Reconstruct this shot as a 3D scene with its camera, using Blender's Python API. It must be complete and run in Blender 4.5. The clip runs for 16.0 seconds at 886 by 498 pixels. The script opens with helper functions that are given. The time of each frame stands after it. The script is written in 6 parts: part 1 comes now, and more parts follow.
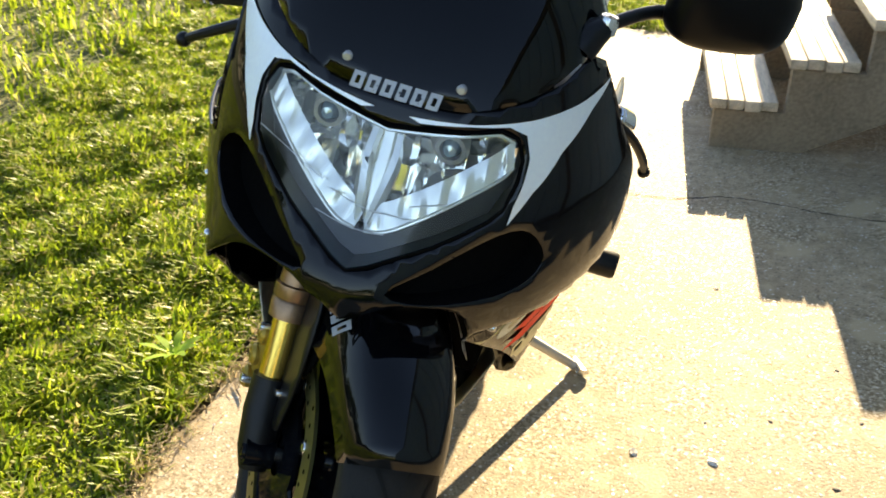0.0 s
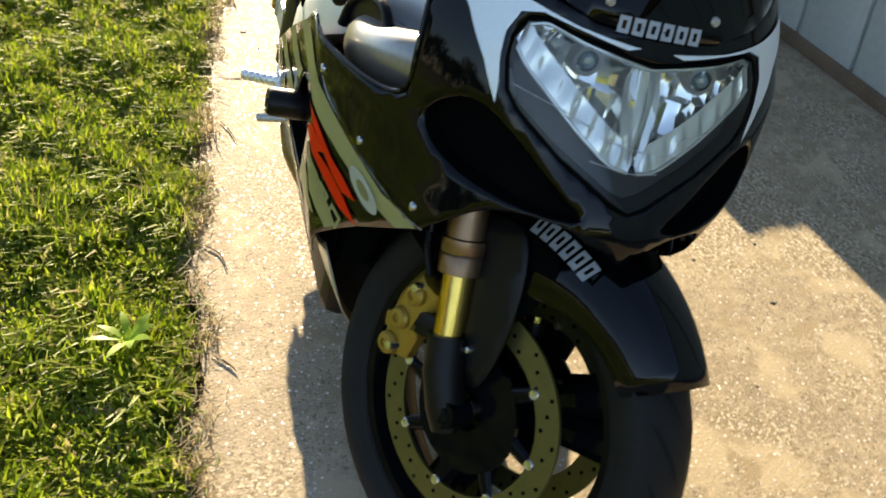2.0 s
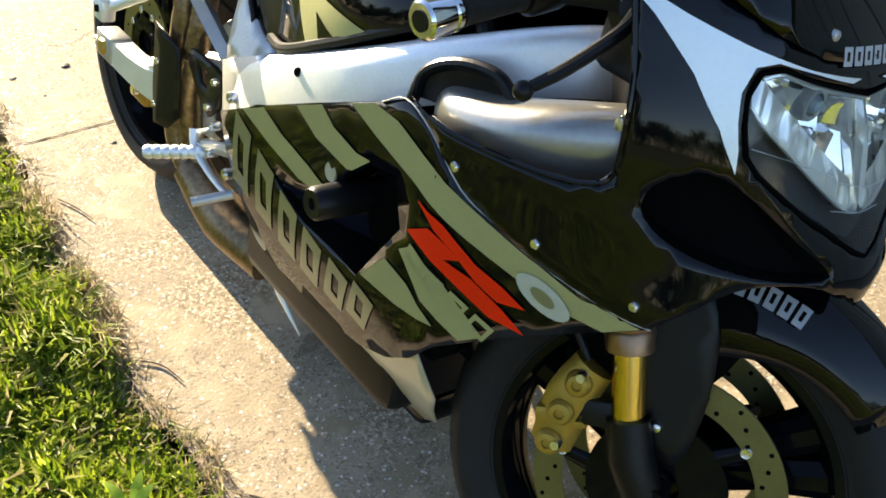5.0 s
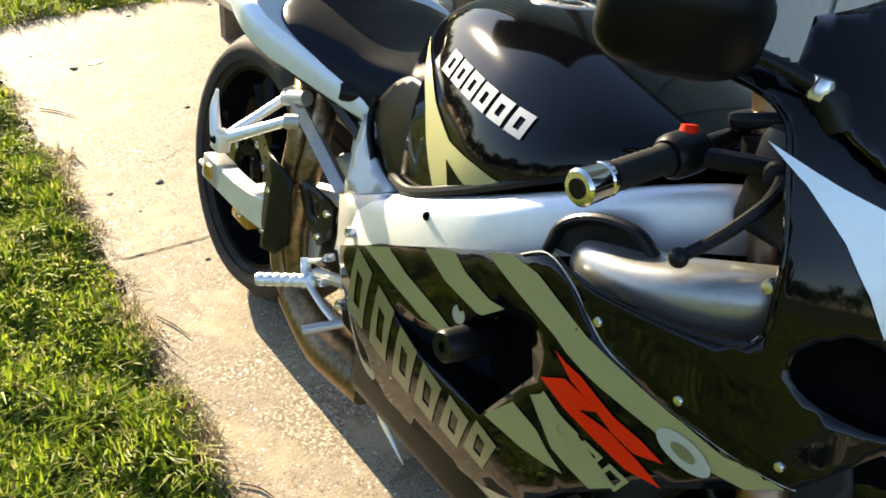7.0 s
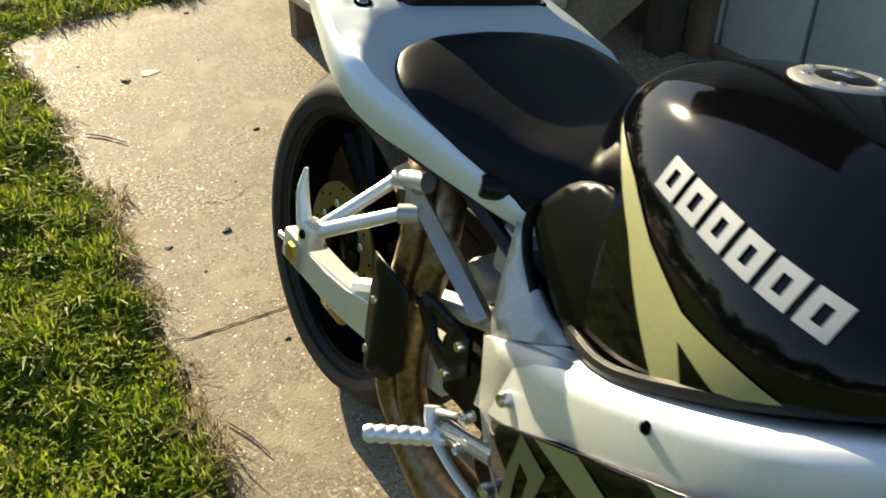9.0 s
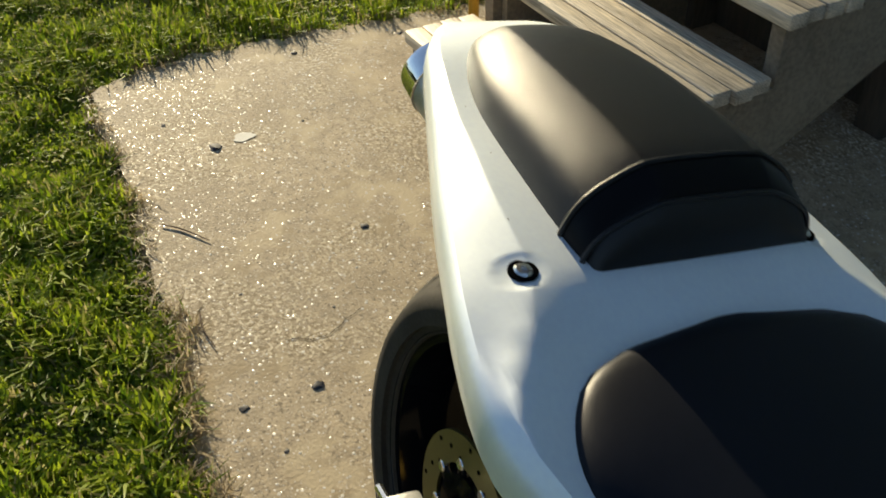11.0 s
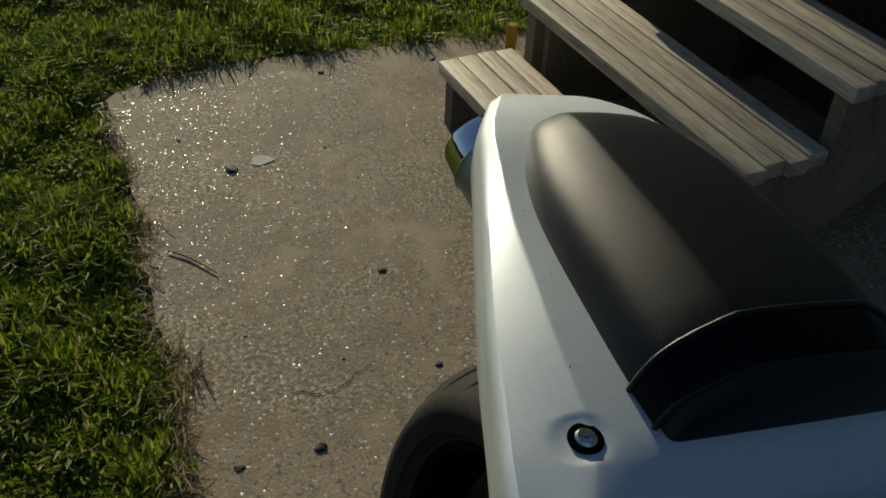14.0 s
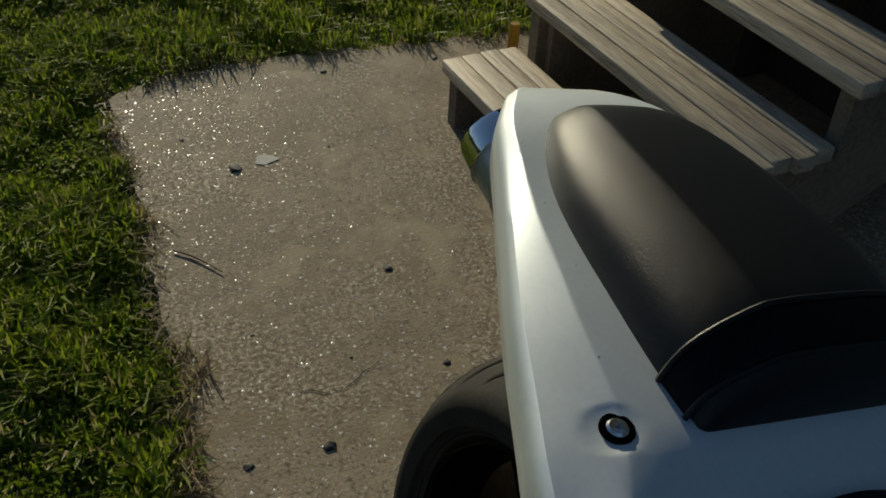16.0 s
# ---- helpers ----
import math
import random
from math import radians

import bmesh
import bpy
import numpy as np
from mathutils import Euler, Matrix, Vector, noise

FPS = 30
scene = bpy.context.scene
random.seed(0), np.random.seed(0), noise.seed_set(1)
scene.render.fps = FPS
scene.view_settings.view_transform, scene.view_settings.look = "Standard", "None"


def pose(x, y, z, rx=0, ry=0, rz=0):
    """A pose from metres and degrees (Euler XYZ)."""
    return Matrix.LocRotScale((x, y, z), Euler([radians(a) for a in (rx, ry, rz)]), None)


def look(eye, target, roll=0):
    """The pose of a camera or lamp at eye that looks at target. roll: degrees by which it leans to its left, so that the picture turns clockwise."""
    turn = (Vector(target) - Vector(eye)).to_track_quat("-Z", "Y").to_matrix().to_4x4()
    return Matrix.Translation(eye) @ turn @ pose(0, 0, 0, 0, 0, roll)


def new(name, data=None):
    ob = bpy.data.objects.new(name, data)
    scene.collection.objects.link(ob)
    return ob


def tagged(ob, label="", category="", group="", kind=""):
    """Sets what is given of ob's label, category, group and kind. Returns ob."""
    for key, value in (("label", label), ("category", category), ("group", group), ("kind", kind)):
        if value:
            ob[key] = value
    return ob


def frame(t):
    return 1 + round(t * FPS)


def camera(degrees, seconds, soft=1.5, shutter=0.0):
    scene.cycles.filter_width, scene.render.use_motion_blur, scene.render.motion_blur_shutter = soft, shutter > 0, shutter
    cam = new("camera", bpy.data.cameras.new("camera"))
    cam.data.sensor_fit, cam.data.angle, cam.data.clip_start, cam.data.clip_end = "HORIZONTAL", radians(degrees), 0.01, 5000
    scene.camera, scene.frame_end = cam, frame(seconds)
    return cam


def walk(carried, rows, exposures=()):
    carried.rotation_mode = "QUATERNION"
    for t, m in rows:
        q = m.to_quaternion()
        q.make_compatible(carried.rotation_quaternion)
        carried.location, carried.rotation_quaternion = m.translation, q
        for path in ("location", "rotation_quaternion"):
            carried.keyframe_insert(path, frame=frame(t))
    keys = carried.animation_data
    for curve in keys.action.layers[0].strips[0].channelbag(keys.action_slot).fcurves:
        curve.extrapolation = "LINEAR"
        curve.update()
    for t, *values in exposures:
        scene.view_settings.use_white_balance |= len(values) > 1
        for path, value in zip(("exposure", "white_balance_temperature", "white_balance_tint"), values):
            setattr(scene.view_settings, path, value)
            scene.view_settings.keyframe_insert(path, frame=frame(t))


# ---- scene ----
from mathutils import geometry

cam = camera(48.4, 16.0, soft=1.7, shutter=0.35)
PATH = [
    (0, (1.727, 0.43, 1.254), (0.245, 0.159, 0.423), 0.8),
    (0.5, (1.8, 0.275, 1.261), (0.3, 0.178, 0.425), 3.8),
    (1, (1.708, 0.054, 1.227), (0.267, 0.131, 0.292), 1.2),
    (1.5, (1.644, -0.12, 1.256), (0.256, 0.138, 0.273), 3.1),
    (2, (1.622, -0.37, 1.305), (0.306, 0.099, 0.302), 5.2),
    (2.5, (1.438, -0.509, 1.283), (0.218, 0.082, 0.224), 4.9),
    (3, (1.233, -0.598, 1.3), (0.116, 0.09, 0.188), 7),
    (3.2, (1.17, -0.658, 1.318), (0.079, 0.131, 0.248), 7.9),
    (5.3, (1.082, -0.762, 1.323), (0.104, 0.168, 0.256), 4.3),
    (5.5, (1.072, -0.772, 1.333), (0.066, 0.156, 0.292), 4.4),
    (6, (1.049, -0.795, 1.355), (0.008, 0.139, 0.355), 3.7),
    (6.5, (1.028, -0.811, 1.38), (-0.049, 0.13, 0.424), 2.9),
    (7, (1.005, -0.838, 1.386), (-0.091, 0.094, 0.444), 3.5),
    (7.5, (0.965, -0.847, 1.383), (-0.125, 0.088, 0.437), 3.3),
    (8, (0.827, -0.709, 1.358), (-0.335, 0.124, 0.403), 0.7),
    (8.5, (0.696, -0.626, 1.338), (-0.478, 0.114, 0.323), 1.1),
    (9, (0.495, -0.622, 1.325), (-0.624, 0.204, 0.312), 0.9),
    (9.5, (0.299, -0.592, 1.302), (-0.757, 0.23, 0.223), 2),
    (10, (0.133, -0.428, 1.282), (-1.029, 0.267, 0.221), -0.7),
    (10.2, (0.086, -0.373, 1.29), (-1.088, 0.284, 0.218), -2.7),
    (12.3, (-0.262, -0.267, 1.325), (-1.465, 0.32, 0.245), 2.7),
    (12.5, (-0.263, -0.264, 1.32), (-1.453, 0.335, 0.233), 3.3),
    (13, (-0.26, -0.264, 1.321), (-1.462, 0.339, 0.249), 3.3),
    (13.5, (-0.26, -0.255, 1.317), (-1.453, 0.361, 0.242), 3.4),
    (14, (-0.254, -0.251, 1.317), (-1.45, 0.371, 0.248), 3.1),
    (14.5, (-0.262, -0.252, 1.316), (-1.479, 0.361, 0.267), 2.1),
    (15, (-0.262, -0.258, 1.316), (-1.475, 0.353, 0.261), 2.3),
    (15.5, (-0.262, -0.273, 1.312), (-1.461, 0.341, 0.243), 2.9),
    (16, (-0.262, -0.273, 1.307), (-1.456, 0.358, 0.242), 3.1),
]
EXPOSURES = [(0, 1.97, 7860, 15.5), (0.5, 1.84, 7910, 15.5), (0.9, 1.49, 7650, 16.0), (3.2, 1.56, 7430, 16.5), (5.3, 1.75, 7000, 17.0), (7, 1.66, 6950, 16.5), (8, 1.28, 7050, 16.5), (9, 0.91, 7150, 11), (10.2, 0.8, 7200, 11), (12.3, -0.3, 6900, 10), (13.5, -0.82, 6550, 9.5), (14.5, -1.05, 6450, 9), (16, -1.08, 6450, 9)]
walk(cam, [(t, look(eye, target, roll)) for t, eye, target, roll in PATH], EXPOSURES)

# ---- light ----
SUN = Vector((-3.0, 0.40, 1.0)).normalized()
world = bpy.data.worlds.new("world")
scene.world = world
world.use_nodes = True
wn = world.node_tree.nodes
sky = wn.new("ShaderNodeTexSky")
sky.sky_type = "NISHITA"
sky.sun_disc = False
sky.dust_density = 0.3
sky.ozone_density = 2.5
sky.sun_elevation = math.asin(SUN.z)
sky.sun_rotation = math.atan2(SUN.x, SUN.y)
wn["Background"].inputs["Strength"].default_value = 0.108
world.node_tree.links.new(sky.outputs[0], wn["Background"].inputs["Color"])
sun_lamp = new("sun", bpy.data.lights.new("sun", "SUN"))
sun_lamp.data.energy = 5.5
sun_lamp.data.angle = radians(0.53)
sun_lamp.data.color = (1.0, 0.9, 0.64)
sun_lamp.matrix_world = look(SUN * 20, (0, 0, 0))


# ---- materials ----
def mat(name, color, rough=0.5, metal=0.0, vary=0.15, scale=8.0, bump=0.0, bump_scale=60.0, coat=0.0, spots=None, rand=0.0, stretch=None, spec=0.5):
    """A surface with colour variation at two scales, uneven gloss and fine relief, in metres."""
    m = bpy.data.materials.new(name)
    m.use_nodes = True
    nt = m.node_tree
    b = nt.nodes["Principled BSDF"]
    b.inputs["Metallic"].default_value = metal
    b.inputs["Coat Weight"].default_value = coat
    b.inputs["Specular IOR Level"].default_value = 0.0 if coat and not metal else spec
    b.inputs["Coat Roughness"].default_value = 0.06
    co = nt.nodes.new("ShaderNodeTexCoord")
    n1 = nt.nodes.new("ShaderNodeTexNoise")
    n1.inputs["Scale"].default_value = scale
    n1.inputs["Detail"].default_value = 5
    n2 = nt.nodes.new("ShaderNodeTexNoise")
    n2.inputs["Scale"].default_value = scale * 14
    n2.inputs["Detail"].default_value = 4
    where = co.outputs["Object"]
    if stretch:
        mp = nt.nodes.new("ShaderNodeMapping")
        mp.inputs["Scale"].default_value = stretch
        nt.links.new(where, mp.inputs["Vector"])
        where = mp.outputs["Vector"]
    for n in (n1, n2):
        nt.links.new(where, n.inputs["Vector"])
    mx = nt.nodes.new("ShaderNodeMath")
    mx.operation = "MULTIPLY_ADD"
    mx.inputs[1].default_value = 0.5
    half = nt.nodes.new("ShaderNodeMath")
    half.operation = "MULTIPLY"
    half.inputs[1].default_value = 0.5
    nt.links.new(n2.outputs["Fac"], half.inputs[0])
    nt.links.new(n1.outputs["Fac"], mx.inputs[0])
    nt.links.new(half.outputs[0], mx.inputs[2])
    ramp = nt.nodes.new("ShaderNodeValToRGB")
    lo = [c * (1 - vary) for c in color]
    hi = [min(1.0, c * (1 + vary)) for c in color]
    ramp.color_ramp.elements[0].position, ramp.color_ramp.elements[1].position = 0.36, 0.64
    ramp.color_ramp.elements[0].color, ramp.color_ramp.elements[1].color = (*lo, 1), (*hi, 1)
    nt.links.new(mx.outputs[0], ramp.inputs["Fac"])
    col = ramp.outputs["Color"]
    if rand:
        info = nt.nodes.new("ShaderNodeObjectInfo")
        geo = nt.nodes.new("ShaderNodeNewGeometry")
        add = nt.nodes.new("ShaderNodeMath")
        add.operation = "ADD"
        nt.links.new(info.outputs["Random"], add.inputs[0])
        nt.links.new(geo.outputs["Random Per Island"], add.inputs[1])
        mr = nt.nodes.new("ShaderNodeMapRange")
        mr.inputs["From Max"].default_value = 2.0
        mr.inputs["To Min"].default_value, mr.inputs["To Max"].default_value = 1 - rand, 1 + rand
        nt.links.new(add.outputs[0], mr.inputs["Value"])
        hsv = nt.nodes.new("ShaderNodeHueSaturation")
        nt.links.new(mr.outputs[0], hsv.inputs["Value"])
        nt.links.new(col, hsv.inputs["Color"])
        col = hsv.outputs["Color"]
    for sc, lim, scol, soft_, *pull in spots or ():
        vz = nt.nodes.new("ShaderNodeTexNoise")
        vz.inputs["Scale"].default_value = sc
        vz.inputs["Detail"].default_value = 3
        if pull:
            mp2 = nt.nodes.new("ShaderNodeMapping")
            mp2.inputs["Scale"].default_value = pull[0]
            mp2.inputs["Rotation"].default_value = (0, 0, radians(pull[1]))
            nt.links.new(co.outputs["Object"], mp2.inputs["Vector"])
            nt.links.new(mp2.outputs["Vector"], vz.inputs["Vector"])
        else:
            nt.links.new(co.outputs["Object"], vz.inputs["Vector"])
        sr = nt.nodes.new("ShaderNodeValToRGB")
        sr.color_ramp.elements[0].position, sr.color_ramp.elements[1].position = lim, lim + soft_
        nt.links.new(vz.outputs["Fac"], sr.inputs["Fac"])
        mixn = nt.nodes.new("ShaderNodeMix")
        mixn.data_type = "RGBA"
        mixn.inputs[7].default_value = (*scol, 1)
        nt.links.new(sr.outputs["Color"], mixn.inputs[0])
        nt.links.new(col, mixn.inputs[6])
        col = mixn.outputs[2]
    nt.links.new(col, b.inputs["Base Color"])
    rr = nt.nodes.new("ShaderNodeMapRange")
    rr.inputs["To Min"].default_value, rr.inputs["To Max"].default_value = rough * 0.85, min(1.0, rough * 1.15)
    nt.links.new(mx.outputs[0], rr.inputs["Value"])
    nt.links.new(rr.outputs[0], b.inputs["Roughness"])
    if bump:
        n3 = nt.nodes.new("ShaderNodeTexNoise")
        n3.inputs["Scale"].default_value = bump_scale
        n3.inputs["Detail"].default_value = 6
        nt.links.new(where, n3.inputs["Vector"])
        bp = nt.nodes.new("ShaderNodeBump")
        bp.inputs["Strength"].default_value = 1.0
        bp.inputs["Distance"].default_value = bump
        nt.links.new(n3.outputs["Fac"], bp.inputs["Height"])
        nt.links.new(bp.outputs["Normal"], b.inputs["Normal"])
    return m


def glass(name, tint, gloss_rough=0.0, ior=1.45):
    """Thin clear or smoked plastic: see-through tint under a glossy skin."""
    m = bpy.data.materials.new(name)
    m.use_nodes = True
    nt = m.node_tree
    nt.nodes.remove(nt.nodes["Principled BSDF"])
    tr = nt.nodes.new("ShaderNodeBsdfTransparent")
    tr.inputs["Color"].default_value = (*tint, 1)
    gl = nt.nodes.new("ShaderNodeBsdfGlossy")
    gl.inputs["Roughness"].default_value = gloss_rough
    fr = nt.nodes.new("ShaderNodeFresnel")
    fr.inputs["IOR"].default_value = ior
    mixs = nt.nodes.new("ShaderNodeMixShader")
    nt.links.new(fr.outputs[0], mixs.inputs[0])
    nt.links.new(tr.outputs[0], mixs.inputs[1])
    nt.links.new(gl.outputs[0], mixs.inputs[2])
    nt.links.new(mixs.outputs[0], nt.nodes["Material Output"].inputs["Surface"])
    return m


def blade_mat(name, dark, light, dry):
    """Grass: each blade its own green, some dry, light passing through."""
    m = bpy.data.materials.new(name)
    m.use_nodes = True
    nt = m.node_tree
    b = nt.nodes["Principled BSDF"]
    geo = nt.nodes.new("ShaderNodeNewGeometry")
    ramp = nt.nodes.new("ShaderNodeValToRGB")
    e = ramp.color_ramp.elements
    e[0].position, e[0].color = 0.0, (*dark, 1)
    e[1].position, e[1].color = 0.82, (*light, 1)
    d = e.new(0.93)
    d.color = (*dry, 1)
    nt.links.new(geo.outputs["Random Per Island"], ramp.inputs["Fac"])
    nt.links.new(ramp.outputs["Color"], b.inputs["Base Color"])
    b.inputs["Roughness"].default_value = 0.45
    b.inputs["Specular IOR Level"].default_value = 0.28
    tl = nt.nodes.new("ShaderNodeBsdfTranslucent")
    nt.links.new(ramp.outputs["Color"], tl.inputs["Color"])
    mixs = nt.nodes.new("ShaderNodeMixShader")
    mixs.inputs[0].default_value = 0.55
    nt.links.new(b.outputs[0], mixs.inputs[1])
    nt.links.new(tl.outputs[0], mixs.inputs[2])
    nt.links.new(mixs.outputs[0], nt.nodes["Material Output"].inputs["Surface"])
    return m


M_CONC = mat("concrete", (0.373, 0.299, 0.203), 0.72, vary=0.34, scale=2.2, bump=0.0013, bump_scale=140, spec=0.22, spots=((4.5, 0.5, (0.257, 0.203, 0.133), 0.3), (7.0, 0.55, (0.44, 0.357, 0.249), 0.2, (1.0, 0.2, 1.0), 10), (14.0, 0.58, (0.266, 0.212, 0.141), 0.2, (1.0, 0.16, 1.0), 16), (70.0, 0.57, (0.207, 0.166, 0.112), 0.1), (150.0, 0.58, (0.158, 0.124, 0.083), 0.1), (210.0, 0.57, (0.531, 0.465, 0.365), 0.12)))


def worn(m, colours):
    """Adds patches where the skin has worn off and dark and pale gravel shows: (patch scale, patch limit, grain scale, grain limit, colour)."""
    nt = m.node_tree
    b = nt.nodes["Principled BSDF"]
    col = b.inputs["Base Color"].links[0].from_socket
    co = nt.nodes.new("ShaderNodeTexCoord")
    for k, (ps, pl_, gs_, gl_, c) in enumerate(colours):
        masks = []
        for sc, lim, wide, detail in ((ps, pl_, 0.1, 6), (gs_, gl_, 0.07, 2)):
            mp = nt.nodes.new("ShaderNodeMapping")
            mp.inputs["Location"].default_value = (3.7 * (k // 2), 1.3 * (k if sc == gs_ else 0), 0.4)
            nz = nt.nodes.new("ShaderNodeTexNoise")
            nz.inputs["Scale"].default_value = sc
            nz.inputs["Detail"].default_value = detail
            mr = nt.nodes.new("ShaderNodeMapRange")
            mr.inputs["From Min"].default_value, mr.inputs["From Max"].default_value = lim, lim + wide
            nt.links.new(co.outputs["Object"], mp.inputs["Vector"])
            nt.links.new(mp.outputs["Vector"], nz.inputs["Vector"])
            nt.links.new(nz.outputs["Fac"], mr.inputs["Value"])
            masks.append(mr.outputs[0])
        mul = nt.nodes.new("ShaderNodeMath")
        mul.operation = "MULTIPLY"
        nt.links.new(masks[0], mul.inputs[0])
        nt.links.new(masks[1], mul.inputs[1])
        mixn = nt.nodes.new("ShaderNodeMix")
        mixn.data_type = "RGBA"
        mixn.inputs[7].default_value = (*c, 1)
        nt.links.new(mul.outputs[0], mixn.inputs[0])
        nt.links.new(col, mixn.inputs[6])
        col = mixn.outputs[2]
    nt.links.new(col, b.inputs["Base Color"])


worn(M_CONC, ((3.4, 0.47, 75, 0.5, (0.235, 0.18, 0.108)), (3.4, 0.47, 110, 0.54, (0.6, 0.52, 0.38)), (5.5, 0.5, 26, 0.5, (0.325, 0.255, 0.16)), (5.5, 0.52, 9, 0.46, (0.46, 0.375, 0.25))))
M_SOIL = mat("soil", (0.095, 0.105, 0.022), 0.95, vary=0.45, scale=6, bump=0.02, bump_scale=25)
M_BLADE = blade_mat("grass_blade", (0.075, 0.15, 0.008), (0.38, 0.46, 0.036), (0.42, 0.36, 0.16))
M_STRAW = blade_mat("dry_grass", (0.31, 0.24, 0.14), (0.5, 0.41, 0.27), (0.2, 0.26, 0.06))
M_LEAF = blade_mat("weed_leaf", (0.32, 0.52, 0.05), (0.4, 0.6, 0.08), (0.4, 0.6, 0.08))
M_STONE = mat("dark_stone", (0.035, 0.035, 0.04), 0.7, vary=0.5, scale=40)
M_PALE = mat("pale_splash", (0.75, 0.72, 0.64), 0.8, vary=0.1, scale=30)
M_PEB = mat("pebble", (0.8, 0.75, 0.66), 0.26, vary=0.2, scale=30, rand=0.3, spec=0.9)
M_TWIG = mat("twig", (0.13, 0.085, 0.055), 0.9, vary=0.4, scale=30)
M_WOOD = mat("weathered_wood", (0.6, 0.515, 0.39), 0.6, vary=0.55, scale=22, bump=0.003, bump_scale=90, rand=0.14, stretch=(0.05, 1, 1))
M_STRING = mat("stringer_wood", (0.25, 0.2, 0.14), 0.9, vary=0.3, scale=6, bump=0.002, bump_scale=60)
# Wood with the shade under the steps and hood put into its colour.
M_SHADEWOOD = mat("shade_toned_timber", (0.075, 0.058, 0.042), 0.9, vary=0.35, scale=8, bump=0.002, bump_scale=60, stretch=(1, 1, 0.15))
M_WALL = mat("painted_siding", (0.5, 0.58, 0.57), 0.65, vary=0.08, scale=3, bump=0.001, bump_scale=30, rand=0.05)
M_POST = mat("brown_post", (0.2, 0.14, 0.09), 0.85, vary=0.3, scale=8)
M_BLACK = mat("black_gloss_paint", (0.002, 0.0022, 0.003), 0.09, vary=0.1, scale=4, coat=0.66)
# Black paint coloured navy for the sky it mirrors in the scoops.
M_NAVY = mat("sky_toned_black", (0.008, 0.010, 0.018), 0.12, vary=0.1, scale=4, coat=1.0)
M_SILVER = mat("silver_paint", (0.88, 0.95, 1.0), 0.57, metal=0.62, vary=0.03, scale=12, coat=0.6)
# Silver for stripes and tank flash; the lawn's olive reflection is in the colour.
M_OLIVE = mat("olive_toned_silver", (0.42, 0.41, 0.2), 0.34, metal=0.25, vary=0.05, scale=12, coat=0.25)
# Silver turned tan: shade and the slab's reflection sit in the colour.
M_BELLY = mat("shade_toned_silver", (0.5, 0.47, 0.34), 0.34, metal=0.3, vary=0.05, scale=12, coat=0.4)
# Stripe paint darkened in colour for the shade on the downward-facing lower panel.
M_KHAKI = mat("shade_toned_khaki", (0.25, 0.24, 0.12), 0.34, metal=0.2, vary=0.06, scale=12, coat=0.25)
M_WHITE = mat("white_decal", (0.43, 0.45, 0.47), 0.35, vary=0.04, scale=10)
M_STICK = mat("pale_sticker", (0.5, 0.51, 0.42), 0.35, vary=0.05, scale=10)
M_RED = mat("red_decal", (0.95, 0.03, 0.004), 0.5, vary=0.05, scale=10, spec=0.15)
M_ALU = mat("brushed_aluminium", (0.91, 0.92, 0.91), 0.45, metal=0.7, vary=0.05, scale=20, bump=0.00004, bump_scale=200)
M_CAST = mat("cast_aluminium", (0.52, 0.52, 0.5), 0.45, metal=0.7, vary=0.12, scale=20, bump=0.0006, bump_scale=150)
M_REFL = mat("headlight_reflector", (1.0, 0.98, 0.94), 0.1, metal=0.92, vary=0.02, scale=30)
# Reflector chrome made whiter and warmer; its bright reflections are partly in the colour.
M_LEDGE = mat("headlight_ledge", (1.0, 0.97, 0.88), 0.17, metal=0.6, vary=0.03, scale=30)
M_HOUSE = mat("headlight_housing", (0.03, 0.031, 0.034), 0.35, vary=0.1, scale=20)
M_CHROME = mat("chrome", (0.85, 0.85, 0.85), 0.07, metal=1.0, vary=0.04, scale=20)
M_GREY = mat("grey_duct_paint", (0.36, 0.355, 0.33), 0.3, metal=0.8, vary=0.08, scale=10, coat=0.15)
M_RUBBER = mat("tyre_rubber", (0.016, 0.0155, 0.015), 0.66, vary=0.2, scale=15, bump=0.0005, bump_scale=120, spec=0.22)
M_DUSTY = mat("dusty_rubber", (0.045, 0.041, 0.036), 0.75, vary=0.3, scale=15, bump=0.0005, bump_scale=120, spec=0.2)
M_GROOVE = mat("tread_groove", (0.0025, 0.0025, 0.0025), 0.95, vary=0.1)
M_RIM = mat("black_rim", (0.004, 0.0045, 0.006), 0.32, vary=0.1, scale=8, coat=0.25)
M_PLASTIC = mat("black_plastic", (0.006, 0.006, 0.0065), 0.36, vary=0.15, scale=12, bump=0.0003, bump_scale=200, spec=0.25)
M_MIRROR = mat("black_mirror_shell", (0.003, 0.003, 0.0035), 0.3, vary=0.1, scale=12, spec=0.14)
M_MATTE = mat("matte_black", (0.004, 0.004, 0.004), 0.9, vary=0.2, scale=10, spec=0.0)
M_VINYL = mat("black_vinyl", (0.006, 0.006, 0.006), 0.36, vary=0.12, scale=10, bump=0.0004, bump_scale=1100, spec=0.42)
M_SEAT = mat("matte_vinyl", (0.005, 0.006, 0.010), 0.42, vary=0.12, scale=10, bump=0.00016, bump_scale=900, spec=0.24)
M_GOLD = mat("gold_fork", (0.75, 0.5, 0.12), 0.16, metal=1.0, vary=0.08, scale=10)
M_CALIP = mat("gold_caliper", (0.44, 0.28, 0.045), 0.42, metal=0.6, vary=0.1, scale=20)
M_BRONZE = mat("bronze_tube", (0.33, 0.2, 0.12), 0.33, metal=0.85, vary=0.12, scale=10)
M_PIPE = mat("heat_stained_steel", (0.27, 0.185, 0.105), 0.38, metal=0.85, vary=0.45, scale=7, bump=0.0002, bump_scale=80)
